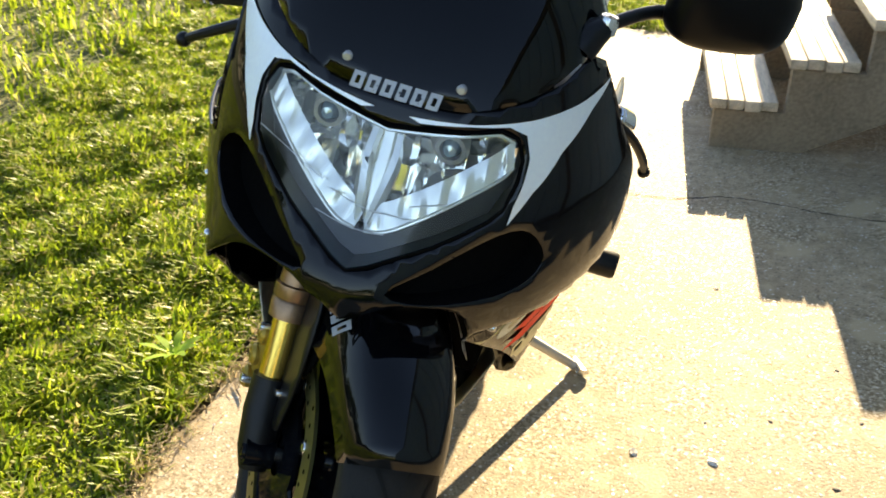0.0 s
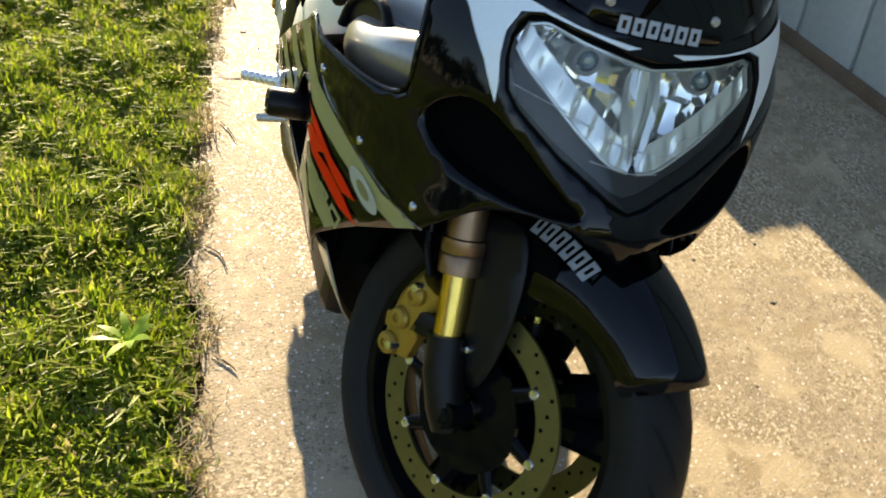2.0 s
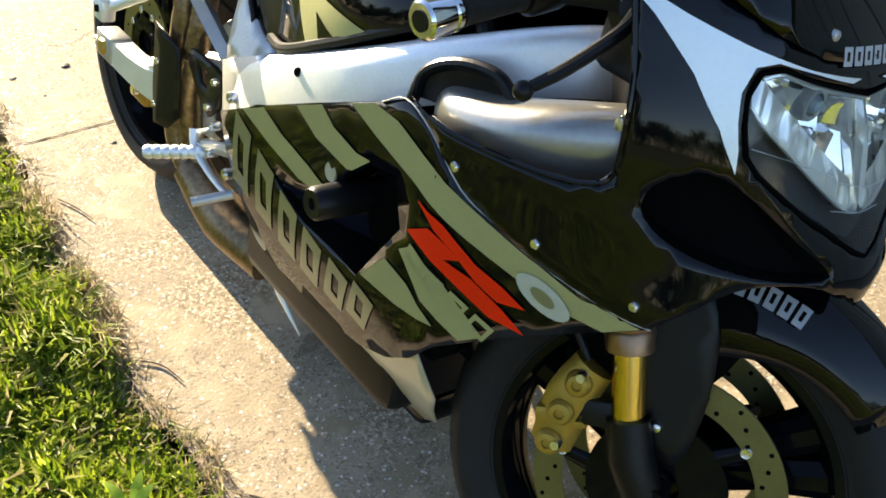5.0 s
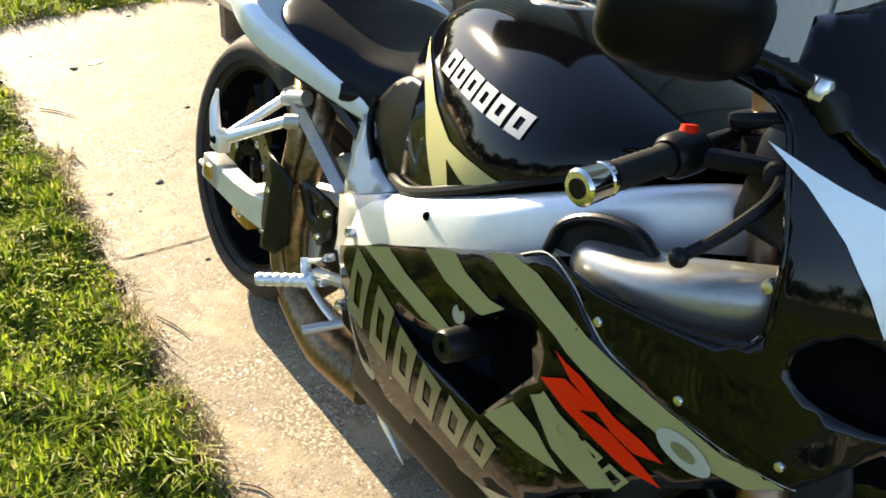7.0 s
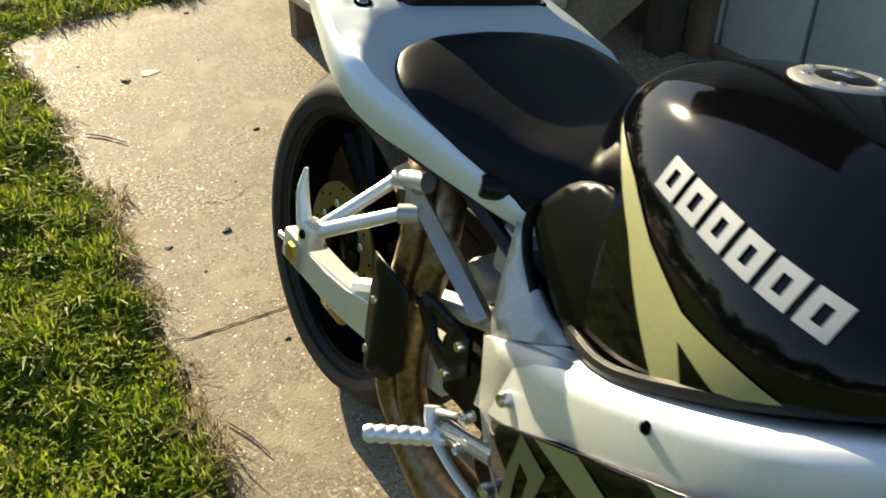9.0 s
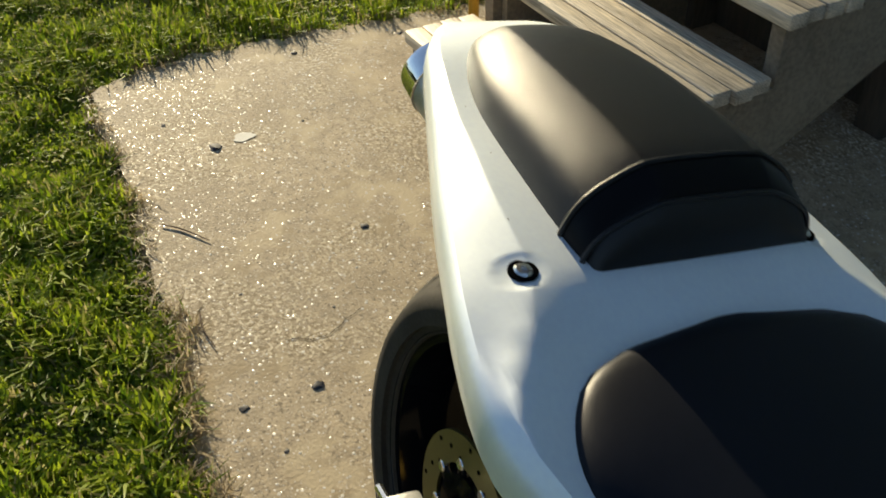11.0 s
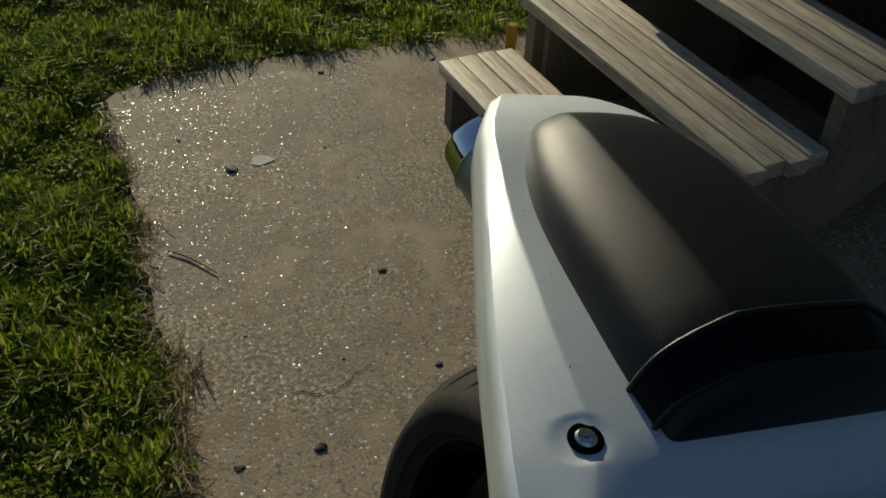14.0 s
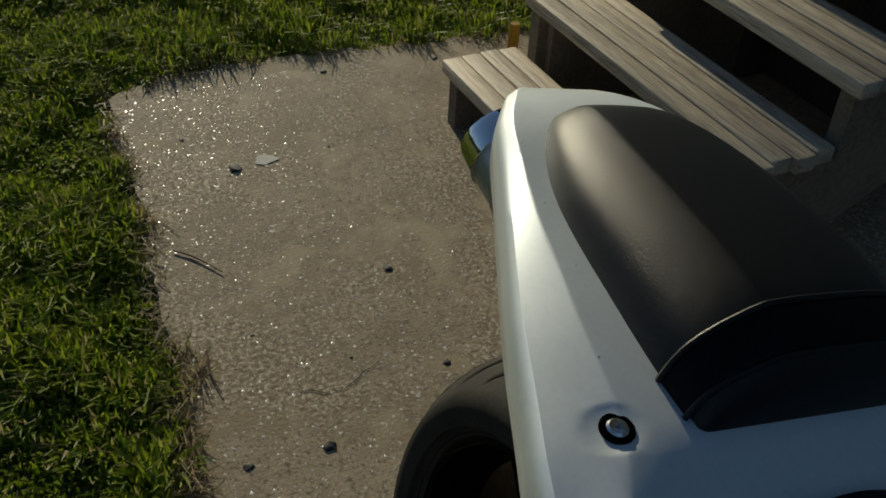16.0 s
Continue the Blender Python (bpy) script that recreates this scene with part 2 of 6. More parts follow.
# Disc steel with the lawn's olive reflection mixed into its colour.
M_DISC = mat("olive_tinted_disc_steel", (0.17, 0.155, 0.06), 0.4, metal=0.75, vary=0.1, scale=30)
M_STEEL = mat("bolt_steel", (0.7, 0.7, 0.68), 0.22, metal=0.95, vary=0.05, scale=30)
M_LENS = glass("clear_lens", (0.95, 0.96, 0.96))
M_SMOKE = glass("smoked_screen", (0.035, 0.04, 0.05), 0.02)
M_CUP = glass("cloudy_plastic", (0.62, 0.64, 0.62), 0.15)
M_BULB = mat("bulb_glass", (0.5, 0.62, 0.66), 0.05, metal=0.6, vary=0.05, scale=30)


# ---- mesh helpers ----
def part(name, bm, material, parent=None, label="", smooth=35, at=None):
    """Links a bmesh as one mesh object under a thing or a part."""
    bmesh.ops.recalc_face_normals(bm, faces=bm.faces)
    me = bpy.data.meshes.new(name)
    bm.to_mesh(me)
    bm.free()
    me.materials.append(material)
    if smooth:
        me.polygons.foreach_set("use_smooth", [True] * len(me.polygons))
        me.set_sharp_from_angle(angle=radians(smooth))
    ob = new(name, me)
    if at is not None:
        ob.matrix_world = at
    if parent is not None:
        ob.parent = parent
    if label:
        ob["label"] = label
    return ob


def solid(ob, thick, offset=-1.0):
    md = ob.modifiers.new("thickness", "SOLIDIFY")
    md.thickness, md.offset = thick, offset
    return ob


def boxm(lo, hi, bevel=0.003, bm=None):
    bm = bm or bmesh.new()
    vs = bmesh.ops.create_cube(bm, size=1)["verts"]
    for v in vs:
        v.co = Vector([lo[i] + (hi[i] - lo[i]) * (v.co[i] + 0.5) for i in range(3)])
    if bevel:
        es = list({e for v in vs for e in v.link_edges})
        bmesh.ops.bevel(bm, geom=es, offset=bevel, segments=2, affect="EDGES", profile=0.5)
    return bm


def smooth_path(pts, n=6):
    """Catmull-Rom through the points."""
    p = [Vector(q) for q in pts]
    p = [2 * p[0] - p[1]] + p + [2 * p[-1] - p[-2]]
    out = []
    for i in range(1, len(p) - 2):
        for k in range(n):
            t = k / n
            out.append(0.5 * (2 * p[i] + (p[i + 1] - p[i - 1]) * t + (2 * p[i - 1] - 5 * p[i] + 4 * p[i + 1] - p[i + 2]) * t * t
                              + (3 * p[i] - p[i - 1] - 3 * p[i + 1] + p[i + 2]) * t ** 3))
    return out + [p[-2]]


def tube(pts, r, seg=14, bm=None, flat=1.0, curve=0, up=(0, 0, 1)):
    """A round or flattened bar along the points; r: one radius or one a point."""
    bm = bm or bmesh.new()
    rs = list(r) if hasattr(r, "__len__") else [r] * len(pts)
    if curve:
        n0 = len(pts)
        pts = smooth_path(pts, curve)
        rs = [rs[min(n0 - 1, k // curve)] + (rs[min(n0 - 1, k // curve + 1)] - rs[min(n0 - 1, k // curve)]) * (k % curve) / curve for k in range(len(pts))]
    pts = [Vector(p) for p in pts]
    rings = []
    for i, p in enumerate(pts):
        d = (pts[min(i + 1, len(pts) - 1)] - pts[max(i - 1, 0)]).normalized()
        a = d.cross(Vector(up))
        if a.length < 0.1:
            a = d.cross(Vector((1, 0, 0)))
        a.normalize()
        b = a.cross(d)
        rings.append([bm.verts.new(p + rs[i] * (a * math.cos(2 * math.pi * k / seg) + b * flat * math.sin(2 * math.pi * k / seg))) for k in range(seg)])
    for i in range(len(rings) - 1):
        for k in range(seg):
            bm.faces.new((rings[i][k], rings[i][(k + 1) % seg], rings[i + 1][(k + 1) % seg], rings[i + 1][k]))
    bm.faces.new(rings[0])
    bm.faces.new(rings[-1])
    return bm


def lathe(profile, seg=48, axis="Y", center=(0, 0, 0), bm=None, closed=False):
    """Turns (radius, along) pairs round an axis."""
    bm = bm or bmesh.new()
    c = Vector(center)
    rings = []
    for r, h in profile:
        row = []
        for k in range(seg):
            a = 2 * math.pi * k / seg
            u, v = r * math.cos(a), r * math.sin(a)
            q = {"Y": (u, h, v), "Z": (u, v, h), "X": (h, u, v)}[axis]
            row.append(bm.verts.new(c + Vector(q)))
        rings.append(row)
    m = len(rings)
    for i in range(m if closed else m - 1):
        for k in range(seg):
            bm.faces.new((rings[i][k], rings[i][(k + 1) % seg], rings[(i + 1) % m][(k + 1) % seg], rings[(i + 1) % m][k]))
    if not closed:
        for row in (rings[0], rings[-1]):
            if (row[0].co - row[seg // 2].co).length > 1e-5:
                bm.faces.new(row)
    return bm


def loft(rings, bm=None, caps=True):
    bm = bm or bmesh.new()
    vs = [[bm.verts.new(p) for p in ring] for ring in rings]
    n = len(vs[0])
    for i in range(len(vs) - 1):
        for k in range(n):
            bm.faces.new((vs[i][k], vs[i][(k + 1) % n], vs[i + 1][(k + 1) % n], vs[i + 1][k]))
    if caps:
        bm.faces.new(vs[0])
        bm.faces.new(vs[-1])
    return bm


def inside(p, poly):
    x, y = p
    hit = False
    for i in range(len(poly)):
        (x0, y0), (x1, y1) = poly[i], poly[i - 1]
        if (y0 > y) != (y1 > y) and x < (x1 - x0) * (y - y0) / (y1 - y0) + x0:
            hit = not hit
    return hit


def edge_gap(p, poly):
    best = 9.0
    for i in range(len(poly)):
        a, b = Vector(poly[i - 1]), Vector(poly[i])
        d = b - a
        t = max(0, min(1, (Vector(p) - a).dot(d) / max(d.length_squared, 1e-12)))
        best = min(best, (Vector(p) - a - d * t).length)
    return best


def densify(poly, step):
    out = []
    for i in range(len(poly)):
        a, b = Vector(poly[i]), Vector(poly[(i + 1) % len(poly)])
        n = max(1, int((b - a).length / step))
        out += [tuple(a + (b - a) * k / n) for k in range(n)]
    return out


def rounded(poly, n=4):
    """A closed smooth outline through the points."""
    p = [Vector((*q, 0)) for q in poly]
    out = []
    m = len(p)
    for i in range(m):
        a, b, c, d = p[i - 1], p[i], p[(i + 1) % m], p[(i + 2) % m]
        for k in range(n):
            t = k / n
            q = 0.5 * (2 * b + (c - a) * t + (2 * a - 5 * b + 4 * c - d) * t * t + (3 * b - a - 3 * c + d) * t ** 3)
            out.append((q.x, q.y))
    return out


def patch(outline, fn, step=0.02, holes=(), bm=None):
    """A sheet over the outline in two parameters, with holes, bent by fn(u, v)."""
    bm = bm or bmesh.new()
    loops = [densify(outline, step)] + [densify(h, step) for h in holes]
    pts, edges = [], []
    for lp in loops:
        k0 = len(pts)
        pts += lp
        edges += [(k0 + i, k0 + (i + 1) % len(lp)) for i in range(len(lp))]
    us, vs = [p[0] for p in loops[0]], [p[1] for p in loops[0]]
    u = min(us) + step / 2
    while u < max(us):
        v = min(vs) + step / 2
        while v < max(vs):
            q = (u, v)
            if inside(q, outline) and not any(inside(q, h) for h in holes) and min(edge_gap(q, lp) for lp in loops) > step * 0.4:
                pts.append(q)
            v += step
        u += step
    co, _, faces, *_ = geometry.delaunay_2d_cdt([Vector(p) for p in pts], edges, [], 0, 1e-6)
    bv = [bm.verts.new(fn(c.x, c.y)) for c in co]
    for f in faces:
        mid = sum((co[i] for i in f), Vector((0, 0))) / len(f)
        if inside(mid, outline) and not any(inside(mid, h) for h in holes):
            try:
                bm.faces.new([bv[i] for i in f])
            except ValueError:
                pass
    for v in [v for v in bm.verts if not v.link_faces]:
        bm.verts.remove(v)
    return bm


def bulk_mesh(name, verts, faces, material):
    me = bpy.data.meshes.new(name)
    nf, k = faces.shape
    me.vertices.add(len(verts))
    me.vertices.foreach_set("co", verts.astype(np.float32).ravel())
    me.loops.add(nf * k)
    me.loops.foreach_set("vertex_index", faces.astype(np.int32).ravel())
    me.polygons.add(nf)
    me.polygons.foreach_set("loop_start", np.arange(nf, dtype=np.int32) * k)
    me.update(calc_edges=True)
    me.materials.append(material)
    return new(name, me)


# ---- ground, slab, house and steps ----
def edge_y(x):
    """Where the lawn meets the slab, along the slab's ragged side."""
    base = np.interp(x, (-2.7, -2.2, -1.7, -1.3, -0.8, -0.4, 0.0, 0.4, 1.2, 4.0), (-0.02, -0.05, -0.09, -0.145, -0.215, -0.275, -0.315, -0.345, -0.42, -0.6))
    return base + 0.010 * np.sin(x * 11.0) + 0.006 * np.sin(x * 27.0 + 1.0)


def edge_x(y):
    """Where the lawn meets the slab's end."""
    return np.interp(y, (-0.1, 0.25, 0.58, 1.08, 2.0), (-2.64, -2.70, -2.67, -2.59, -2.5)) + 0.01 * np.sin(y * 37.0) + 0.008 * np.sin(y * 83.0)


gb = bmesh.new()
gs = [-60, -20, -8, -4] + [-2.7 + 0.25 * i for i in range(24)] + [5, 9, 20, 60]
gy = [-60, -20, -8, -4, -2, -1, -0.5, 0, 0.5, 1, 1.75, 4, 20, 60]
gv = [[gb.verts.new((x, y, -0.016 + (0.008 * noise.noise((x * 0.7, y * 0.7, 0)) if abs(x) < 9 and abs(y) < 9 else 0))) for y in gy] for x in gs]
for i in range(len(gs) - 1):
    for k in range(len(gy) - 1):
        gb.faces.new((gv[i][k], gv[i + 1][k], gv[i + 1][k + 1], gv[i][k + 1]))
tagged(part("ground", gb, M_SOIL), "dark soil under a green lawn", "lawn", kind="structure")

# slab outline: ragged along the lawn, straight by the house
xs = np.arange(-2.62, 4.0, 0.02)
ol = [(float(x), float(edge_y(x))) for x in xs] + [(4.0, 1.77)] + [(float(edge_x(y)), float(y)) for y in np.arange(1.77, 0.0, -0.02)]
sb = bmesh.new()
top = [sb.verts.new((x, y, 0.0)) for x, y in ol]
low = [sb.verts.new((x, y, -0.12)) for x, y in ol]
sb.faces.new(top)
for i in range(len(ol)):
    sb.faces.new((top[i - 1], top[i], low[i], low[i - 1]))
bmesh.ops.triangulate(sb, faces=[f for f in sb.faces if len(f.verts) > 4])
tagged(part("pavement", sb, M_CONC, smooth=0), "sunlit tan concrete slab, pitted and stained", "pavement", kind="structure")


def crack(pts, width):
    """A jagged dark seam in the slab."""
    bm = bmesh.new()
    fine = smooth_path([(*p, 0) for p in pts], 14)
    rows = []
    for i, p in enumerate(fine):
        j = 0.008 * noise.noise((p.x * 30, p.y * 30, 3))
        w = width * (0.5 + abs(noise.noise((p.x * 45, p.y * 45, 7))) * 1.6)
        d = (fine[min(i + 1, len(fine) - 1)] - fine[max(0, i - 1)]).normalized()
        nrm = Vector((-d.y, d.x, 0))
        rows.append([bm.verts.new(p + nrm * (j + s * w / 2) + Vector((0, 0, 0.0015))) for s in (-1, 1)])
    for i in range(len(rows) - 1):
        bm.faces.new((rows[i][0], rows[i][1], rows[i + 1][1], rows[i + 1][0]))
    return bm


tagged(part("slab_crack", crack([(-1.02, -0.18), (-1.0, -0.06), (-0.99, 0.06), (-0.97, 0.3), (-0.95, 0.62), (-0.99, 0.8), (-0.93, 1.1), (-0.9, 1.5)], 0.005), M_GROOVE), "thin dark jagged crack across the concrete", "crack")
tagged(part("hairline_crack", crack([(-1.46, 0.08), (-1.43, 0.15), (-1.46, 0.22), (-1.47, 0.25)], 0.002), M_GROOVE), "short hairline crack in the concrete", "crack")


def stone(size, seed, flat=0.5):
    bm = bmesh.new()
    bmesh.ops.create_icosphere(bm, subdivisions=2, radius=1)
    for v in bm.verts:
        k = 1 + 0.5 * noise.noise(v.co * 1.7 + Vector((seed, 0, 0)))
        v.co = Vector((v.co.x * size * k, v.co.y * size * 0.75 * k, max(-0.2, v.co.z) * size * flat * k))
    return bm


for k, (x, y, s) in enumerate([(-2.19, 0.183, 0.026), (-1.713, 0.366, 0.016), (-1.316, 0.088, 0.02), (-1.418, 0.359, 0.014), (-2.56, 0.54, 0.016), (-1.33, -0.05, 0.014), (-2.52, 0.86, 0.014), (-2.36, 0.1, 0.011), (-1.9, -0.06, 0.01), (-1.63, 0.05, 0.006), (-2.2, 0.42, 0.007), (-1.5, 0.2, 0.006), (-0.9, 0.02, 0.012), (-1.2, -0.02, 0.008), (-0.45, 0.72, 0.01), (0.54, 0.41, 0.014), (0.55, 0.45, 0.016), (0.03, 0.98, 0.008), (-0.15, 0.96, 0.008), (0.06, 0.80, 0.008), (0.24, 0.90, 0.010), (0.09, 0.67, 0.006), (0.47, 0.72, 0.006)]):
    tagged(part("dark_stone", stone(s * 0.72, k * 3.1, 0.32), M_STONE, at=pose(x, y, 0.0, 0, 0, k * 50)), "small dark crumb of stone on the concrete", "stone", group="crumbs on the slab")
for k, (x, y) in enumerate(((0.21, 0.53), (0.21, 0.68))):
    tagged(part("pale_pebble", stone(0.011, 40 + k, 0.5), M_PEB, at=pose(x, y, 0.0, 0, 0, k * 70)), "small pale pebble on the concrete", "pebble", group="pale pebbles on the slab")
sp = bmesh.new()
pl = [sp.verts.new((-2.2 + 0.02 * math.sin(a) * (1 + 0.2 * math.sin(3 * a + 1)), 0.262 + 0.027 * math.cos(a) * (1 + 0.15 * math.sin(5 * a)), 0.0016)) for a in [math.pi * i / 20 for i in range(40)]]
sp.faces.new(pl)
tagged(part("paint_splash", sp, M_PALE, smooth=0), "pale dried splash on the concrete", "stain")
hb = bmesh.new()
ring = [hb.verts.new((0.60 + 0.026 * math.sin(a) * (1 + 0.25 * math.sin(3 * a)), 0.42 + 0.022 * math.cos(a) * (1 + 0.2 * math.sin(2 * a)), 0.0018)) for a in [math.pi * i / 14 for i in range(28)]]
hb.faces.new(ring)
tagged(part("slab_hole", hb, M_GROOVE, smooth=0), "small dark pit broken into the concrete", "pit")
rs = random.Random(5)
gv_, gf_ = [], []
for k in range(34000):
    x, y = rs.uniform(-2.6, 1.3), rs.uniform(-0.3, 1.6)
    if y < edge_y(x):
        continue
    s = 0.0012 + 0.0032 * rs.random() ** 4
    b0 = len(gv_)
    gv_ += [(x - s, y, 0), (x, y - s, 0), (x + s, y, 0), (x, y + s, 0), (x + s * rs.uniform(-0.5, 0.5), y + s * rs.uniform(-0.5, 0.5), s * rs.uniform(0.04, 0.36))]
    gf_ += [(b0, b0 + 1, b0 + 4), (b0 + 1, b0 + 2, b0 + 4), (b0 + 2, b0 + 3, b0 + 4), (b0 + 3, b0, b0 + 4)]
tagged(bulk_mesh("slab_grit", np.array(gv_), np.array(gf_), M_PEB), "pale grit scattered on the concrete", "grit", kind="stuff")
for k, p in enumerate([[(-0.755, -0.183), (-0.70, -0.165), (-0.64, -0.155)], [(-1.938, -0.024), (-1.9, 0.01), (-1.83, 0.05)], [(-1.62, -0.04), (-1.56, -0.05), (-1.5, -0.045)], [(0.16, -0.3), (0.2, -0.27), (0.22, -0.26)], [(-0.2, -0.28), (-0.16, -0.25), (-0.1, -0.24)]]):
    tagged(part("twig", tube([(x, y, 0.004) for x, y in p], (0.0014, 0.002, 0.001), 6, curve=4), M_TWIG), "thin dry brown twig on the concrete", "twig", group="twigs by the lawn")

# dry clippings along the ragged side of the slab
rl = np.random.default_rng(31)
lv, lf = [], []
for k in range(1500):
    x = rl.uniform(-2.6, 1.3)
    clump = 0.5 + 0.5 * noise.noise((x * 2.3, 4.0, 0.0)) + 0.35 * noise.noise((x * 7.0, 1.0, 0.0))
    if rl.random() > clump:
        continue
    y = edge_y(x) + rl.normal(0.004, 0.017)
    a, ln, wd = rl.uniform(0, math.pi), rl.uniform(0.012, 0.05), rl.uniform(0.0006, 0.0013)
    bend, z0 = rl.normal(0, 0.25), rl.uniform(0.001, 0.012)
    b0 = len(lv)
    for u in (-0.5, 0.0, 0.5):
        cx, cy = x + ln * u * math.cos(a + bend * u), y + ln * u * math.sin(a + bend * u)
        for q in (-1, 1):
            lv.append((cx - q * wd * math.sin(a), cy + q * wd * math.cos(a), z0 + (0.006 if u > 0 else 0.0) * bend + 0.0012 * (u == 0.0)))
    lf += [(b0, b0 + 1, b0 + 3, b0 + 2), (b0 + 2, b0 + 3, b0 + 5, b0 + 4)]
tagged(bulk_mesh("dry_clippings", np.array(lv), np.array(lf), M_STRAW), "dry straw clippings along the edge of the concrete", "straw", kind="stuff")

# house wall of upright boards
WALL_Y, EAVE = 1.77, 2.46
wall = tagged(part("wall_north", boxm((-3.4, WALL_Y + 0.02, -0.1), (9, WALL_Y + 0.2, EAVE), 0), M_WALL, smooth=0), "pale blue-green painted house wall of upright boards", "wall", kind="structure")
wb = boxm((0, WALL_Y - 0.012, 0.03), (0.285, WALL_Y + 0.02, EAVE), 0.006)
board = part("wall_board", wb, M_WALL, wall)
board.matrix_world = pose(-3.4, 0, 0)
for i in range(1, 26):
    o = board.copy()
    scene.collection.objects.link(o)
    o.matrix_world = pose(-3.4 + 0.3 * i, 0, 0)
roof = tagged(part("roof", boxm((-3.5, WALL_Y - 0.04, EAVE), (9, WALL_Y + 6, EAVE + 0.12), 0.01), M_POST, smooth=0), "dark eave of the house roof", "roof", kind="structure")
# hood over the steps, out of view, added to darken reflections on the tank
part("unseen_hood", boxm((-4.4, WALL_Y - 1.17, EAVE + 0.124), (-1.1, WALL_Y, EAVE + 0.18), 0.01), M_SHADEWOOD, roof)
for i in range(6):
    part("unseen_rafter", boxm((-4.3 + 0.6 * i, WALL_Y - 1.15, EAVE + 0.05), (-4.25 + 0.6 * i, WALL_Y - 0.042, EAVE + 0.122), 0.003), M_SHADEWOOD, roof)
tagged(part("baseboard", boxm((-3.4, WALL_Y - 0.03, 0), (9, WALL_Y + 0.02, 0.045), 0.005), M_POST), "dark sill board along the foot of the wall", "sill", kind="structure")
for x in (-1.36, 0.9):
    tagged(part("wall_post", boxm((x - 0.04, WALL_Y - 0.07, 0), (x + 0.04, WALL_Y - 0.012, EAVE), 0.006), M_POST), "brown upright timber post against the wall", "post", group="posts on the wall")

# wooden steps up to the house
STEP_Z, RUN = (0.17, 0.316, 0.452, 0.575), 0.219
steps = new("wooden_steps")
tagged(steps, "weathered grey wooden steps with open risers", "steps")
SX0, SX1, SY = -2.215, -1.36, 0.727
for i, z in enumerate(STEP_Z):
    y0 = SY + RUN * i
    tread = new("tread")
    tread.parent = steps
    depth = 0.21 if i < 3 else 0.38
    n = 4 if i < 3 else 6
    w = depth / n
    for k in range(n):
        wob = 0.004 * math.sin(k * 5.3 + i * 2.1)
        kb = boxm((SX0 + wob, y0 + w * k + (0.0014 if k else 0), z - 0.034 - 0.001 * (k % 3)), (SX1 + 0.006 * math.sin(k * 3.7 + i), y0 + w * (k + 1) - 0.0014, z - 0.0012 * ((k + i) % 2)), 0.005)
        part("plank", kb, M_WOOD, tread)
for x in (SX0 + 0.02, SX1 - 0.055):
    sbm = bmesh.new()
    prof = [(SY + 0.015, 0.0), (SY + 0.015, STEP_Z[0] - 0.04)]
    for i in range(3):
        prof += [(SY + 0.015 + RUN * (i + 1), STEP_Z[i] - 0.04), (SY + 0.015 + RUN * (i + 1), STEP_Z[i + 1] - 0.04)]
    prof += [(WALL_Y - 0.05, STEP_Z[3] - 0.04), (WALL_Y - 0.05, STEP_Z[3] - 0.22), (SY + 0.3, 0.0)]
    a = [sbm.verts.new((x, y, z)) for y, z in prof]
    b = [sbm.verts.new((x + 0.038, y, z)) for y, z in prof]
    sbm.faces.new(a)
    sbm.faces.new(list(reversed(b)))
    for i in range(len(prof)):
        sbm.faces.new((a[i - 1], a[i], b[i], b[i - 1]))
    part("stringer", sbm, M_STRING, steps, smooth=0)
# End and back boards, added to block the sunlit ground beneath the steps.
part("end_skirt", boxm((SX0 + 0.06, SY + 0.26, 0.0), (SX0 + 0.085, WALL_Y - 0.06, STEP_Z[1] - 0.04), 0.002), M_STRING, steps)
# From here the timber is darkened in its colour for the shade.
part("back_skirt", boxm((SX0 + 0.09, 1.70, 0.0), (SX1 - 0.06, 1.725, STEP_Z[3] - 0.14), 0.002), M_SHADEWOOD, steps)
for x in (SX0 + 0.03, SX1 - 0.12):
    part("support_post", boxm((x, 1.61, 0), (x + 0.085, 1.695, STEP_Z[3] - 0.036), 0.004), M_SHADEWOOD, steps)
part("cross_beam", boxm((SX0 + 0.02, 1.60, STEP_Z[3] - 0.13), (SX1 - 0.02, 1.638, STEP_Z[3] - 0.037), 0.003), M_SHADEWOOD, steps)
tagged(part("yellow_stake", tube([(-2.475, 1.085, -0.02), (-2.47, 1.085, 0.07), (-2.47, 1.085, 0.092)], (0.017, 0.016, 0.014), 8), M_CALIP), "short yellowed wooden stake by the steps", "stake")
cup = part("plastic_cup", lathe([(0.0, 0.002), (0.028, 0.0), (0.030, 0.003), (0.038, 0.085), (0.040, 0.088), (0.037, 0.087), (0.028, 0.006), (0.0, 0.005)], 28, "Z"), M_CUP, at=pose(-2.17, 1.565, 0.0))
tagged(cup, "cloudy clear plastic cup standing under the steps", "cup")


